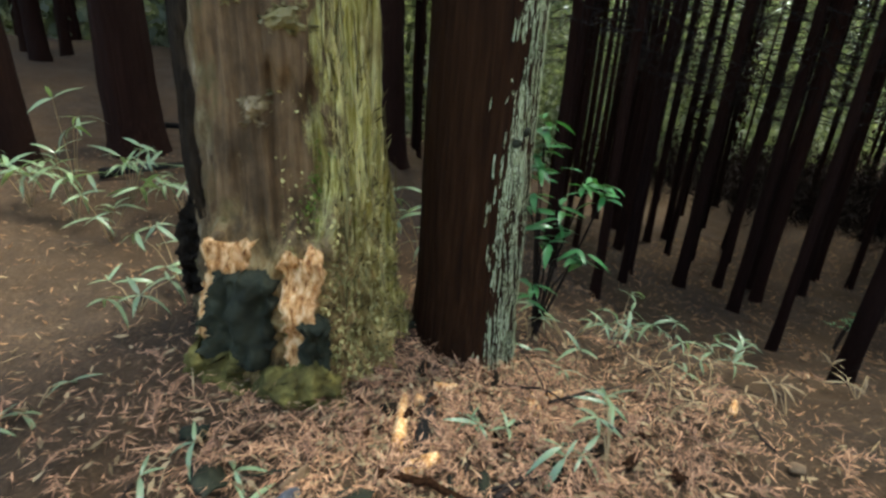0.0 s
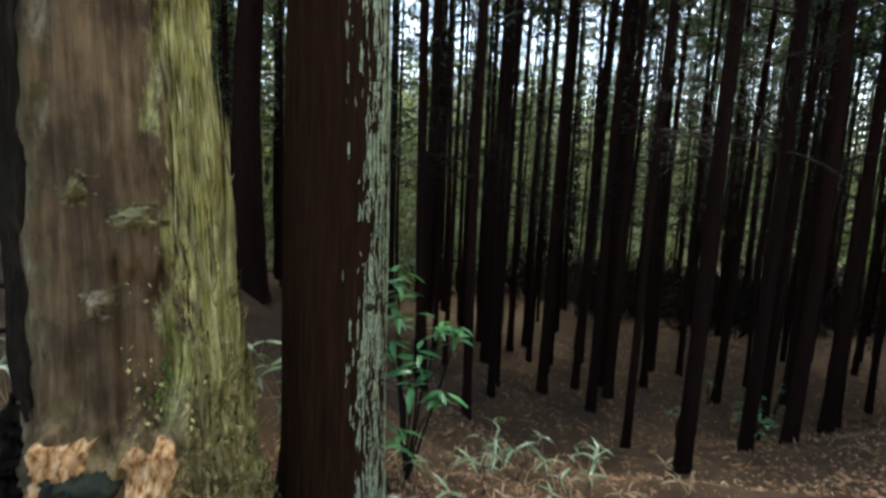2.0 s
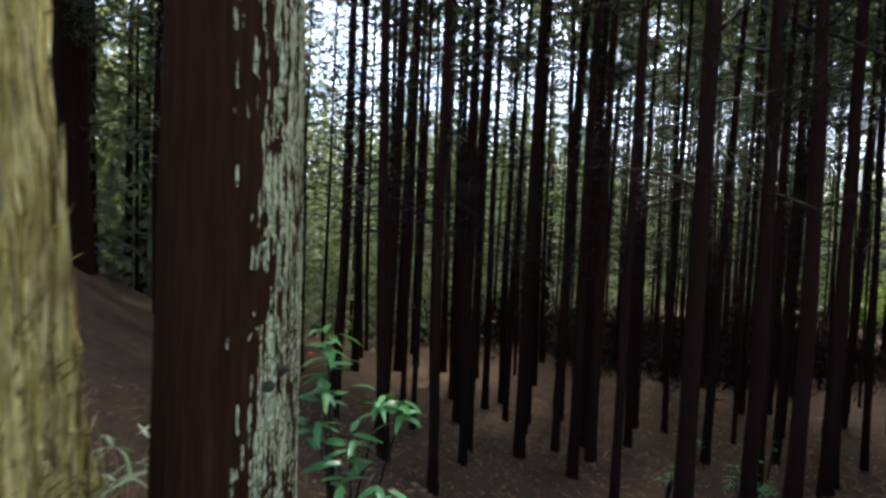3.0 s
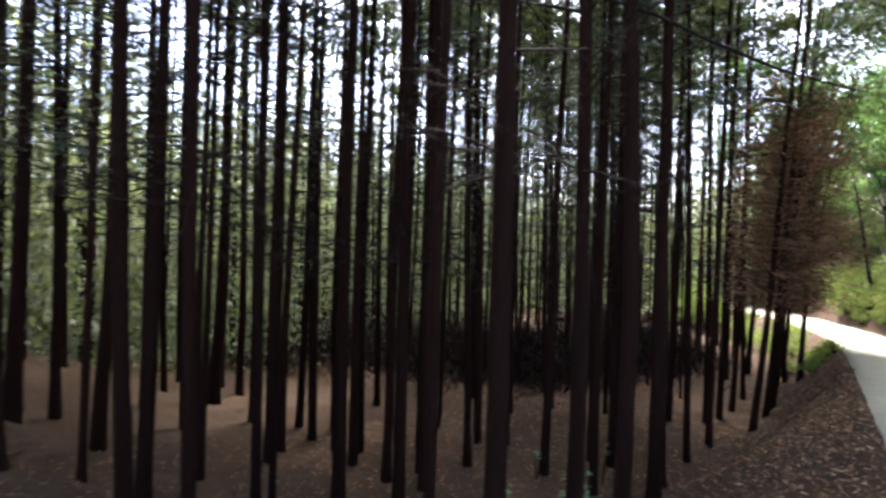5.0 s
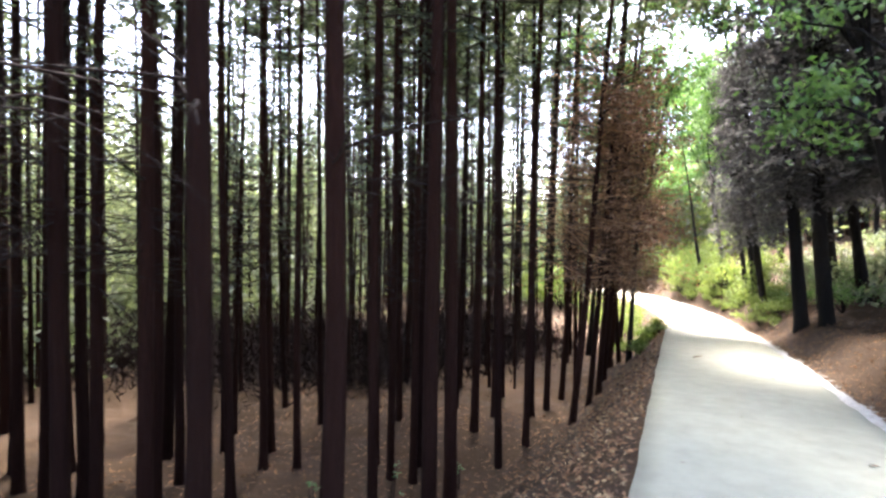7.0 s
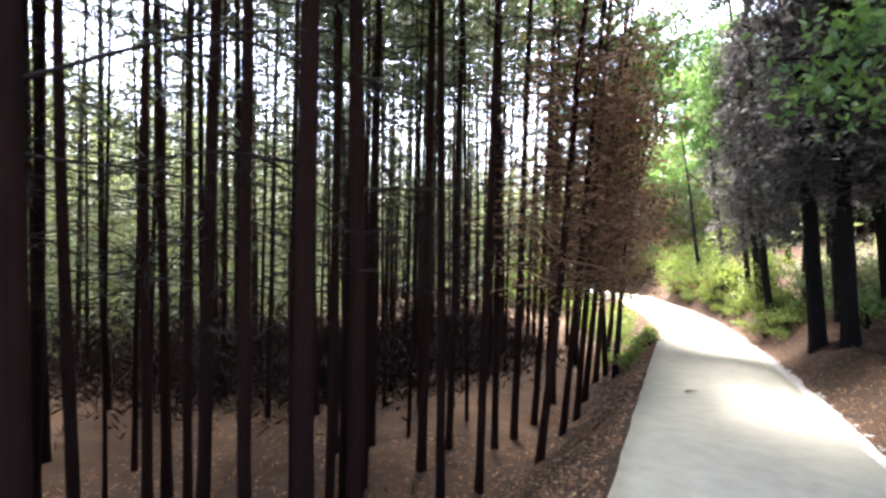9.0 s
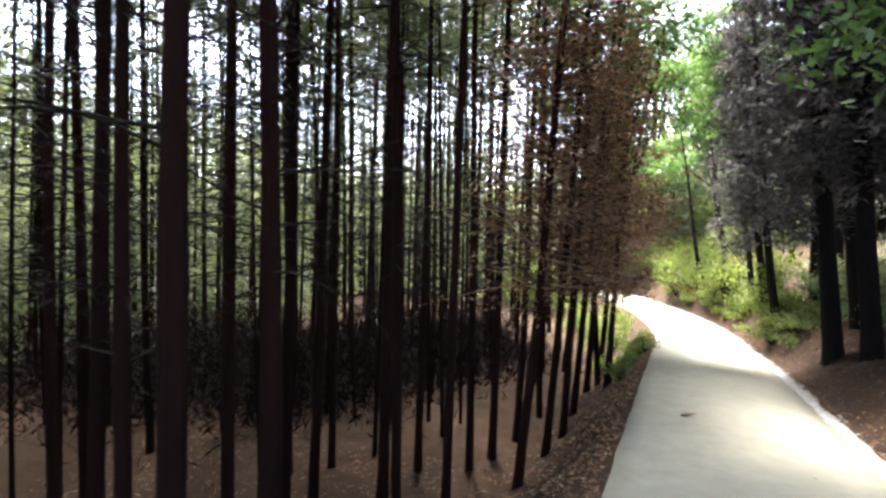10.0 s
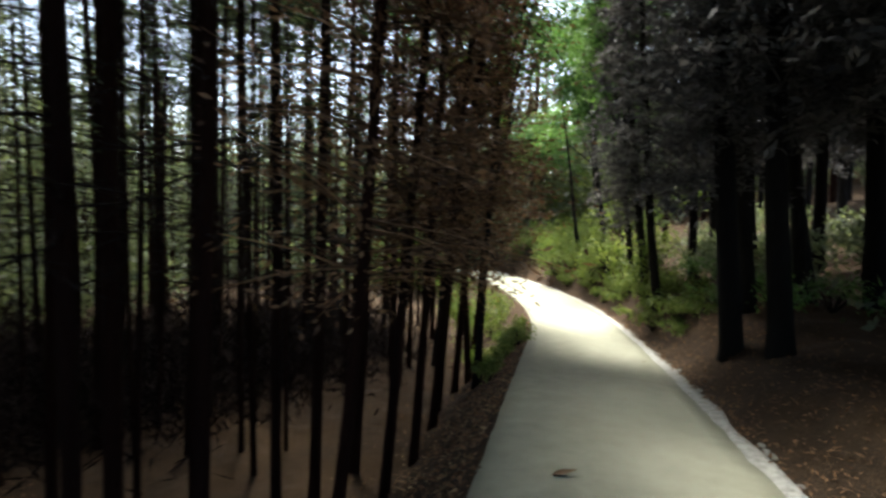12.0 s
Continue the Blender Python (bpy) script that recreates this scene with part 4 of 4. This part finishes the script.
def old_cedar():
    cx, cy, z0, r0, top = -2.20, -5.99, -0.08, 0.285, 15.0
    ob = tagged(new("cedar"), "old cedar with red-brown bark and a pale lichen-covered flank", "tree")
    ob.matrix_basis = pose(cx, cy, z0, 0, 0.6, 0)
    sides, rings, v, f = 72, 90, [], []

    def rad(t, z):
        c, s = math.cos(t), math.sin(t)
        root = max(0, math.cos(3 * t + 0.7)) ** 2
        q = r0 * (1 - 0.045 * z) + (0.05 + 0.13 * root) * math.exp(-z * 5.5)
        return max(0.03, q + 0.014 * noise.noise((c * 4, s * 4, z * 0.5)) + 0.008 * noise.noise((c * 13, s * 13, z * 0.8)) + 0.03 * math.exp(-z * 4) * noise.noise((c * 6, s * 6, z * 9)))

    for i in range(rings):
        z = top * (i / (rings - 1)) ** 2
        for k in range(sides):
            t = 2 * math.pi * k / sides
            q = rad(t, z)
            v.append((q * math.cos(t), q * math.sin(t), z))
    for i in range(rings - 1):
        for k in range(sides):
            f.append((i * sides + k, i * sides + (k + 1) % sides, (i + 1) * sides + (k + 1) % sides, (i + 1) * sides + k))
    s = Shape()
    s.add(v, f)
    part("trunk", s.mesh("trunk", M_CEDAR), ob)
    rs = np.random.RandomState(9)
    n = 60000
    t = rs.uniform(-0.30, 1.35, n)
    z = rs.uniform(0.05, 4.2, n)
    keep = np.array([0.5 * noise.noise((a * 5, b * 2.2, 3)) + noise.noise((a * 34, b * 7, 7)) > 0.54 - 0.5 * step(-0.3, 0.35, a) for a, b in zip(t, z)])
    t, z = t[keep], z[keep]
    q = np.array([rad(float(a), float(b)) for a, b in zip(t, z)]) + 0.002
    at = np.stack([q * np.cos(t), q * np.sin(t), z], 1)
    d = np.stack([0.02 * np.cos(t), 0.02 * np.sin(t), np.ones(len(t))], 1) + rs.normal(0, .10, (len(t), 3))
    sh = Shape()
    sh.blades(at, d, np.stack([np.cos(t), np.sin(t), 0 * t], 1) + rs.normal(0, .35, (len(t), 3)), rs.uniform(.010, .045, len(t)), rs.uniform(.002, .006, len(t)))
    tagged(part("lichen", sh.mesh("lichen", M_LICHEN, False), ob, label="pale green lichen flakes"), kind="stuff")
    part("crown", CROWNS[0], ob, pose(0, 0, -1.0))
    for zk, tk in ((1.32, 0.28), (1.37, 0.5)):
        sh = Shape()
        q = rad(tk, zk)
        sh.tube([((q - .02) * math.cos(tk), (q - .02) * math.sin(tk), zk), ((q + .02) * math.cos(tk), (q + .02) * math.sin(tk), zk + 0.01)], [.03, .018], 8)
        part("knot", sh.mesh("knot", M_CHAR), ob)


dead_trunk()
old_cedar()


# ---- plants of the knoll ----
def leaf_mesh(name, mat, length, width, curl, fold=0.25, cells=6):
    """A pointed leaf with a folded midrib, along x."""
    v, f = [], []
    for i in range(cells + 1):
        k = i / cells
        w = width * (math.sin(math.pi * min(1, k ** 0.75 * 0.98 + 0.02)) * 0.5 + 0.001)
        x, z = length * k * (1 - 0.12 * curl * k), -curl * length * k * k * 0.5
        v += [(x, -w, z + fold * w), (x, 0, z), (x, w, z + fold * w)]
    for i in range(cells):
        a = 3 * i
        f += [(a, a + 3, a + 4, a + 1), (a + 1, a + 4, a + 5, a + 2)]
    s = Shape()
    s.add(v, f)
    return s.mesh(name, mat)


GLOSSY = [leaf_mesh("leaf", M_GLOSS, 0.17, 0.044, 0.25 + 0.2 * k) for k in range(3)]
SASA_LEAVES = [leaf_mesh("leaf", M_SASA, 0.22, 0.032, 0.5 + 0.35 * k) for k in range(3)]
STRAW_LEAVES = [leaf_mesh("leaf", M_STRAW, 0.2, 0.022, 0.8 + 0.4 * k) for k in range(2)]


def shrub(x, y, clusters, label, seed, size=1.0, per=7, berry=None):
    random.seed(seed)
    z = ground_z(x, y)
    ob = tagged(new("shrub"), label, "shrub", "leafy shrubs")
    ob.matrix_basis = pose(x, y, z - 0.03)
    for a, b, c in clusters:
        e = Vector((a - x, b - y, c - z))
        s = Shape()
        s.tube([(0, 0, 0), e * 0.45 + Vector((rnd(-.05, .05), rnd(-.05, .05), 0.12)), e], [.011, .008, .004], 5, False)
        part("stem", s.mesh("stem", M_TWIG), ob)
        for k in range(per):
            q = size * rnd(0.7, 1.2)
            p = e + Vector((rnd(-.04, .04), rnd(-.04, .04), rnd(-.09, .03))) * size
            part("leaf", random.choice(GLOSSY), ob, pose(*p, rnd(-25, 25), rnd(-25, 22), k * 360 / per + rnd(-25, 25)) @ Matrix.Diagonal((q, q, q, 1)))
    if berry:
        bm = bmesh.new()
        bmesh.ops.create_uvsphere(bm, u_segments=10, v_segments=7, radius=0.011)
        me = bpy.data.meshes.new("berry")
        bm.to_mesh(me)
        bm.free()
        m, n, l, b = shader("red_berry_skin")
        b.inputs["Base Color"].default_value, b.inputs["Roughness"].default_value = (0.6, 0.03, 0.02, 1), 0.3
        me.materials.append(m)
        part("berry", me, ob, pose(berry[0] - x, berry[1] - y, berry[2] - z), "single red berry")


shrub(-2.5, -5.3, [(-2.59, -5.36, 1.3), (-2.54, -5.37, 1.15), (-2.37, -5.13, 0.98), (-2.32, -5.03, 0.92), (-2.48, -5.49, 0.89), (-2.35, -5.39, 0.67), (-2.24, -5.21, 0.56), (-2.27, -5.51, 0.35), (-2.5, -5.41, 1.02), (-2.37, -5.32, 0.79)],
      "glossy green evergreen shrub beside the cedar", 81, 1.05, 11, (-2.6, -5.45, 1.2))
for k, (x, y) in enumerate([(-3.75, .75), (-3.05, 1.6), (-2.65, 1.0)]):
    random.seed(830 + k)
    z = ground_z(x, y)
    shrub(x, y, [(x + rnd(-.25, .25), y + rnd(-.25, .25), z + rnd(.3, .75)) for _ in range(6)], "grey-green seedling shrub in the hollow", 84 + k, 0.7, 6)
for k, (x, y) in enumerate([(-2.86, 5.1), (-3.5, 4.0), (-4.5, 3.4)]):
    random.seed(860 + k)
    z = ground_z(x, y)
    shrub(x, y, [(x + rnd(-.12, .12), y + rnd(-.12, .12), z + rnd(.3, .8)) for _ in range(3)], "small pale green sapling in the hollow", 87 + k, 0.5, 6)


def bamboo_grass(x, y, h, n, seed, mats=SASA_LEAVES, label="clump of pale striped bamboo grass"):
    random.seed(seed)
    ob = tagged(new("bamboo_grass"), label, "grass", "bamboo grass clumps")
    ob.matrix_basis = pose(x, y, ground_z(x, y) - 0.02)
    for k in range(n):
        t, e = rnd(0, 360), Vector((rnd(-.22, .22), rnd(-.22, .22), h * rnd(.5, 1)))
        s = Shape()
        s.tube([(0, 0, 0), e * 0.5 + Vector((0, 0, 0.05)), e], [.004, .003, .002], 4, False)
        part("stalk", s.mesh("stalk", M_STRAW), ob)
        for j in range(random.randint(3, 5)):
            q = rnd(0.6, 1.25) * min(1, 0.5 + h)
            part("leaf", random.choice(mats), ob, pose(*e, rnd(-30, 30), rnd(-45, 25), t + j * 75 + rnd(-20, 20)) @ Matrix.Diagonal((q, q, q, 1)))


for k, (x, y, h, n) in enumerate([(-4.11, -8.27, .55, 7), (-4.35, -8.6, .45, 6), (-4.49, -7.97, .5, 6), (-4.25, -7.6, .45, 6), (-2.55, -7.66, .22, 5), (-3.75, -8, .4, 6), (-3.95, -7.5, .35, 5), (-4.75, -8.4, .8, 3), (-1.95, -7.95, .12, 3), (-1.13, -7.08, .09, 2), (-1.25, -6.16, .12, 4), (-2.3, -5.15, .25, 5), (-3.35, -2.9, .3, 4), (-2.75, -2.95, .35, 5), (-1.85, -5.4, .2, 3), (-1.05, -5.85, .2, 5), (-1.6, -7.29, .1, 2), (-3.15, -5.9, .5, 5), (-3.25, -6.2, .55, 5), (-2.45, -4.6, .35, 4), (-3.05, -4, .3, 4), (-2.15, -4.1, .25, 4), (-2.9, -7.5, .3, 4)]):
    bamboo_grass(x, y, h, n, 300 + k)
for k in range(9):
    random.seed(350 + k)
    bamboo_grass(rnd(-2.75, -1.15), rnd(-5.6, -3.2), rnd(.12, .25), 3, 360 + k, STRAW_LEAVES, "tuft of dry straw-coloured grass")


# ---- litter, sticks and stones ----
def litter(name, n, spot, mat, long, wide, label, seed, lift=0.02, tilt=0.25):
    rs = np.random.RandomState(seed)
    pts = []
    while len(pts) < n:
        x, y = spot(rs)
        if abs(x - road_x(y)) > 1.08:
            pts.append((x, y, ground_z(x, y)))
    at = np.array(pts)
    at[:, 2] += rs.uniform(0, lift, n)
    d = np.stack([rs.normal(0, 1, n), rs.normal(0, 1, n), rs.normal(0, tilt, n)], 1)
    s = Shape()
    s.blades(at, d, np.stack([rs.normal(0, .35, n), rs.normal(0, .35, n), np.ones(n)], 1), rs.uniform(*long, n), rs.uniform(*wide, n))
    tagged(new(name, s.mesh(name, mat, False)), label, "litter", kind="stuff")


def by_stump(rs):
    return rs.normal(-1.45, 0.55), rs.normal(-6.3, 0.75)


def on_knoll(rs):
    return rs.uniform(-6, 0.0), rs.uniform(-9.5, -3.5)


def on_bank(rs):
    y = rs.uniform(-3, 17)
    return road_x(y) - 1.05 - abs(rs.normal(0.05, 0.9)), y


def uphill(rs):
    y = rs.uniform(1, 22)
    return road_x(y) + 1.05 + abs(rs.normal(0.1, 0.9)), y


def in_hollow(rs):
    return rs.uniform(-9, -1.5), rs.uniform(-4, 9)


litter("cedar_fronds", 14000, by_stump, M_FROND, (.02, .10), (.002, .008), "orange-brown heap of dead cedar fronds", 401, 0.05, 0.35)


def frond_mesh(seed):
    """A dead cedar spray: a bent stem with short side shoots."""
    rs = np.random.RandomState(seed)
    s = Shape()
    p = np.array([(0.2 * k / 9, 0.02 * math.sin(k * 0.5 + seed), 0.02 * math.sin(k * 0.33)) for k in range(10)])
    s.tube([tuple(q) for q in p], [0.0035 * (1 - 0.08 * k) for k in range(10)], 4, False)
    for k in range(1, 10):
        for side in (-1, 1):
            m = 3
            at = p[k] + rs.normal(0, .004, (m, 3))
            s.blades(at, np.array((1.0, side * 0.8, 0.1)) + rs.normal(0, .35, (m, 3)), np.array((0, 0, 1)) + rs.normal(0, .3, (m, 3)), rs.uniform(.02, .07, m) * (1.15 - k / 12), rs.uniform(.004, .009, m))
    return s.mesh("frond", M_FROND, False)


FRONDS = [frond_mesh(k) for k in range(6)]
heap = tagged(new("frond_heap"), "loose heap of orange-brown cedar fronds at the foot of the trunk", "litter")
heap.matrix_basis = pose(-1.45, -6.4, ground_z(-1.45, -6.4))
_rs = np.random.RandomState(17)
for k in range(290):
    x, y = min(0.0, _rs.normal(-1.3, 0.5)), _rs.normal(-6.35, 0.8)
    q = _rs.uniform(0.5, 1.15)
    part("frond", FRONDS[k % 6], heap, pose(x + 1.45, y + 6.4, ground_z(x, y) - heap.matrix_basis.translation.z + 0.025 + _rs.uniform(0, .035), _rs.uniform(-20, 20), _rs.uniform(-18, 18), _rs.uniform(0, 360)) @ Matrix.Diagonal((q, q, q, 1)))
litter("wood_chips", 2600, by_stump, M_STRAW, (.015, .08), (.006, .025), "pale chips of rotten wood", 402, 0.05, 0.3)
litter("knoll_litter", 7000, on_knoll, M_DRY, (.02, .09), (.004, .015), "brown needles and dead leaves on the knoll", 403, 0.02)
litter("straw_litter", 800, on_knoll, M_STRAW, (.04, .16), (.003, .01), "pale dead grass stalks on the soil", 404, 0.05, 0.4)
litter("bank_litter", 9000, on_bank, M_DRY, (.03, .09), (.012, .04), "dry brown leaves along the bank", 405, 0.03)
litter("pale_bank_leaves", 2600, on_bank, M_STRAW, (.03, .08), (.012, .035), "pale dry leaves along the bank", 406, 0.03)
litter("uphill_litter", 11000, uphill, M_DRY, (.03, .08), (.008, .025), "dry brown leaves on the uphill bank", 407, 0.03)
litter("hollow_litter", 9000, in_hollow, M_DRY, (.05, .16), (.012, .04), "brown needles and leaves in the hollow", 408, 0.02)


def stick(pts, r, mat, label, name="stick"):
    s = Shape()
    p = [Vector((x, y, ground_z(x, y) + h)) for x, y, h in pts]
    q = []
    for i in range(len(p) - 1):
        for k in range(4):
            q.append(p[i].lerp(p[i + 1], k / 4) + Vector((rnd(-.012, .012), rnd(-.012, .012), rnd(-.005, .01))))
    q.append(p[-1])
    s.tube(q, [r * (1 - 0.6 * i / (len(q) - 1)) for i in range(len(q))], 7)
    tagged(new(name, s.mesh(name, mat)), label, "branch", "fallen sticks")


random.seed(91)
stick([(-1.02, -6.35, .03), (-1.17, -6.05, .04), (-1.33, -5.55, .05)], .016, M_TWIG, "grey dead branch lying on the fronds")
stick([(-1.23, -6.75, .03), (-1.13, -6.57, .05), (-0.97, -6.42, .02)], .022, M_CEDAR, "curved reddish root among the fronds")
stick([(-1.5, -5.85, .05), (-1.65, -5.2, .06)], .010, M_TWIG, "thin dark twig on the litter")
stick([(-1.29, -6.97, .03), (-1.35, -7.2, .03)], .008, M_CHAR, "thin blackened twig on the litter")
stick([(-1.7, -6, .05), (-1.55, -5.8, .08), (-1.3, -5.65, .03)], .008, M_TWIG, "thin dark twig on the litter")
stick([(-5.05, -8.3, .06), (-5.3, -7.5, .06)], .05, M_GREYBARK, "mossy fallen log on the knoll", "fallen_log")
stick([(-6.15, -8, .25), (-5.85, -6.4, .30)], .035, M_GREYBARK, "thin fallen pole behind the trunk", "fallen_log")
stick([(-2.25, -4.9, .05), (-2.55, -4.4, .15), (-2.85, -3.9, .05)], .008, M_TWIG, "thin dry twig on the slope")
for k in range(26):
    x, y = rnd(-2.95, -1.15), rnd(-5.8, -3.4)
    a = rnd(0, 6.28)
    stick([(x, y, .01), (x + .3 * math.cos(a), y + .3 * math.sin(a), rnd(.02, .3))], rnd(.003, .006), M_TWIG, "thin dry twig on the slope")


def bark_scrap(x, y, turn, long, wide, mat, label):
    n, m, v, f = 8, 5, [], []
    for layer in (1, 0):
        for i in range(n + 1):
            for k in range(m + 1):
                a, b = i / n - 0.5, k / m - 0.5
                w = wide * (1 - 0.4 * abs(a) + 0.25 * noise.noise((a * 5, x, 0)))
                v.append((a * long, b * w, 0.025 * (1 - 4 * b * b) + 0.01 * noise.noise((a * 6, b * 6, y)) + 0.012 * layer))
    w, h = m + 1, (n + 1) * (m + 1)
    for i in range(n):
        for k in range(m):
            q = (i * w + k, (i + 1) * w + k, (i + 1) * w + k + 1, i * w + k + 1)
            f += [q, tuple(h + j for j in q[::-1])]
    rim = [k for k in range(w)] + [i * w + m for i in range(1, n + 1)] + [n * w + k for k in range(m - 1, -1, -1)] + [i * w for i in range(n - 1, 0, -1)]
    for a, b in zip(rim, rim[1:] + rim[:1]):
        f.append((a, b, b + h, a + h))
    s = Shape()
    s.add(v, f)
    ob = tagged(new("bark_scrap", s.mesh("bark_scrap", mat)), label, "bark", "scraps of bark")
    ob.matrix_basis = pose(x, y, ground_z(x, y) + 0.02, rnd(-8, 8), rnd(-8, 8), turn)


bark_scrap(-1.50, -6.57, -22, .36, .06, M_SPLIT, "pale split piece of wood among the fronds")
bark_scrap(-1.47, -6.47, -26, .40, .08, M_GREYBARK, "grey strip of bark among the fronds")
bark_scrap(-1.37, -7.3, 20, .17, .11, M_CHAR, "dark flat scrap of bark on the litter")
bark_scrap(-1.13, -6.84, 60, .12, .08, M_CHAR, "dark flat scrap of bark on the litter")
bark_scrap(-1.6, -7.35, 80, .10, .07, M_CHAR, "dark flat scrap of bark on the litter")
bark_scrap(-1.21, -7.05, 120, .07, .05, M_STONE, "small grey scrap of bark on the litter")


random.seed(93)
for k in range(46):
    x, y = random.gauss(-1.3, 0.4), random.gauss(-6.35, 0.7)
    bark_scrap(x, y, rnd(0, 360), rnd(.05, .16), rnd(.02, .06), (M_CEDAR, M_CHAR, M_SPLIT, M_OLDBARK, M_DEADLEAF)[k % 5], ("reddish chip of bark on the fronds", "blackened chip of bark on the fronds", "orange chip of split wood on the fronds", "dark brown chip of bark on the fronds", "brown dead leaf on the fronds")[k % 5])
for k in range(30):
    x, y, a = random.gauss(-1.25, 0.42), random.gauss(-6.2, 0.7), rnd(0, 6.28)
    q = rnd(.1, .3)
    stick([(x, y, .02), (x + q * math.cos(a), y + q * math.sin(a), .05)], rnd(.003, .009), (M_TWIG, M_CEDAR)[k % 2], ("thin grey twig on the fronds", "thin reddish twig on the fronds")[k % 2])


def lane_leaf(x, y, turn, size, label):
    ob = tagged(new("fallen_leaf", leaf_mesh("fallen_leaf", M_DEADLEAF, size, size * 0.42, -0.5, 0.5)), label, "leaf", "fallen leaves on the lane")
    ob.matrix_basis = pose(x, y, road_z(y) + 0.016, 0, 0, turn)


lane_leaf(0.62, 7.0, 15, 0.17, "curled brown dead leaf on the concrete lane")
random.seed(95)
for x, y, q in [(0.95, 3.2, .06), (1.6, 5.6, .05), (1.35, 9.2, .05), (1.75, 2.2, .07), (0.4, 1.6, .035), (1.9, 11.5, .06)]:
    lane_leaf(x, y, rnd(0, 360), q, "small dry leaf on the concrete lane")


# the long bare bough that reaches towards the lane
random.seed(97)
bough = tagged(new("hanging_bough"), "long bare curved bough reaching from a trunk towards the lane", "branch")
bough.matrix_basis = pose(-2.3, .8, 4.55)
sb = Shape()
sb.tube([(-.1, 0, .05), (.45, -.05, -.3), (1.0, -.15, -.75), (1.6, -.25, -1.2), (2.15, -.4, -1.53)], [.028, .022, .017, .012, .005], 6)
part("bough", sb.mesh("bough", M_TWIG), bough)
for q in ((.6, -.08, -.43), (1.1, -.15, -.83), (1.5, -.23, -1.1), (1.75, -.3, -1.27)):
    st = Shape()
    st.tube([q, (q[0] + rnd(.1, .3), q[1] + rnd(-.3, .3), q[2] + rnd(-.1, .2))], [.006, .002], 4)
    part("twig", st.mesh("twig", M_TWIG), bough)
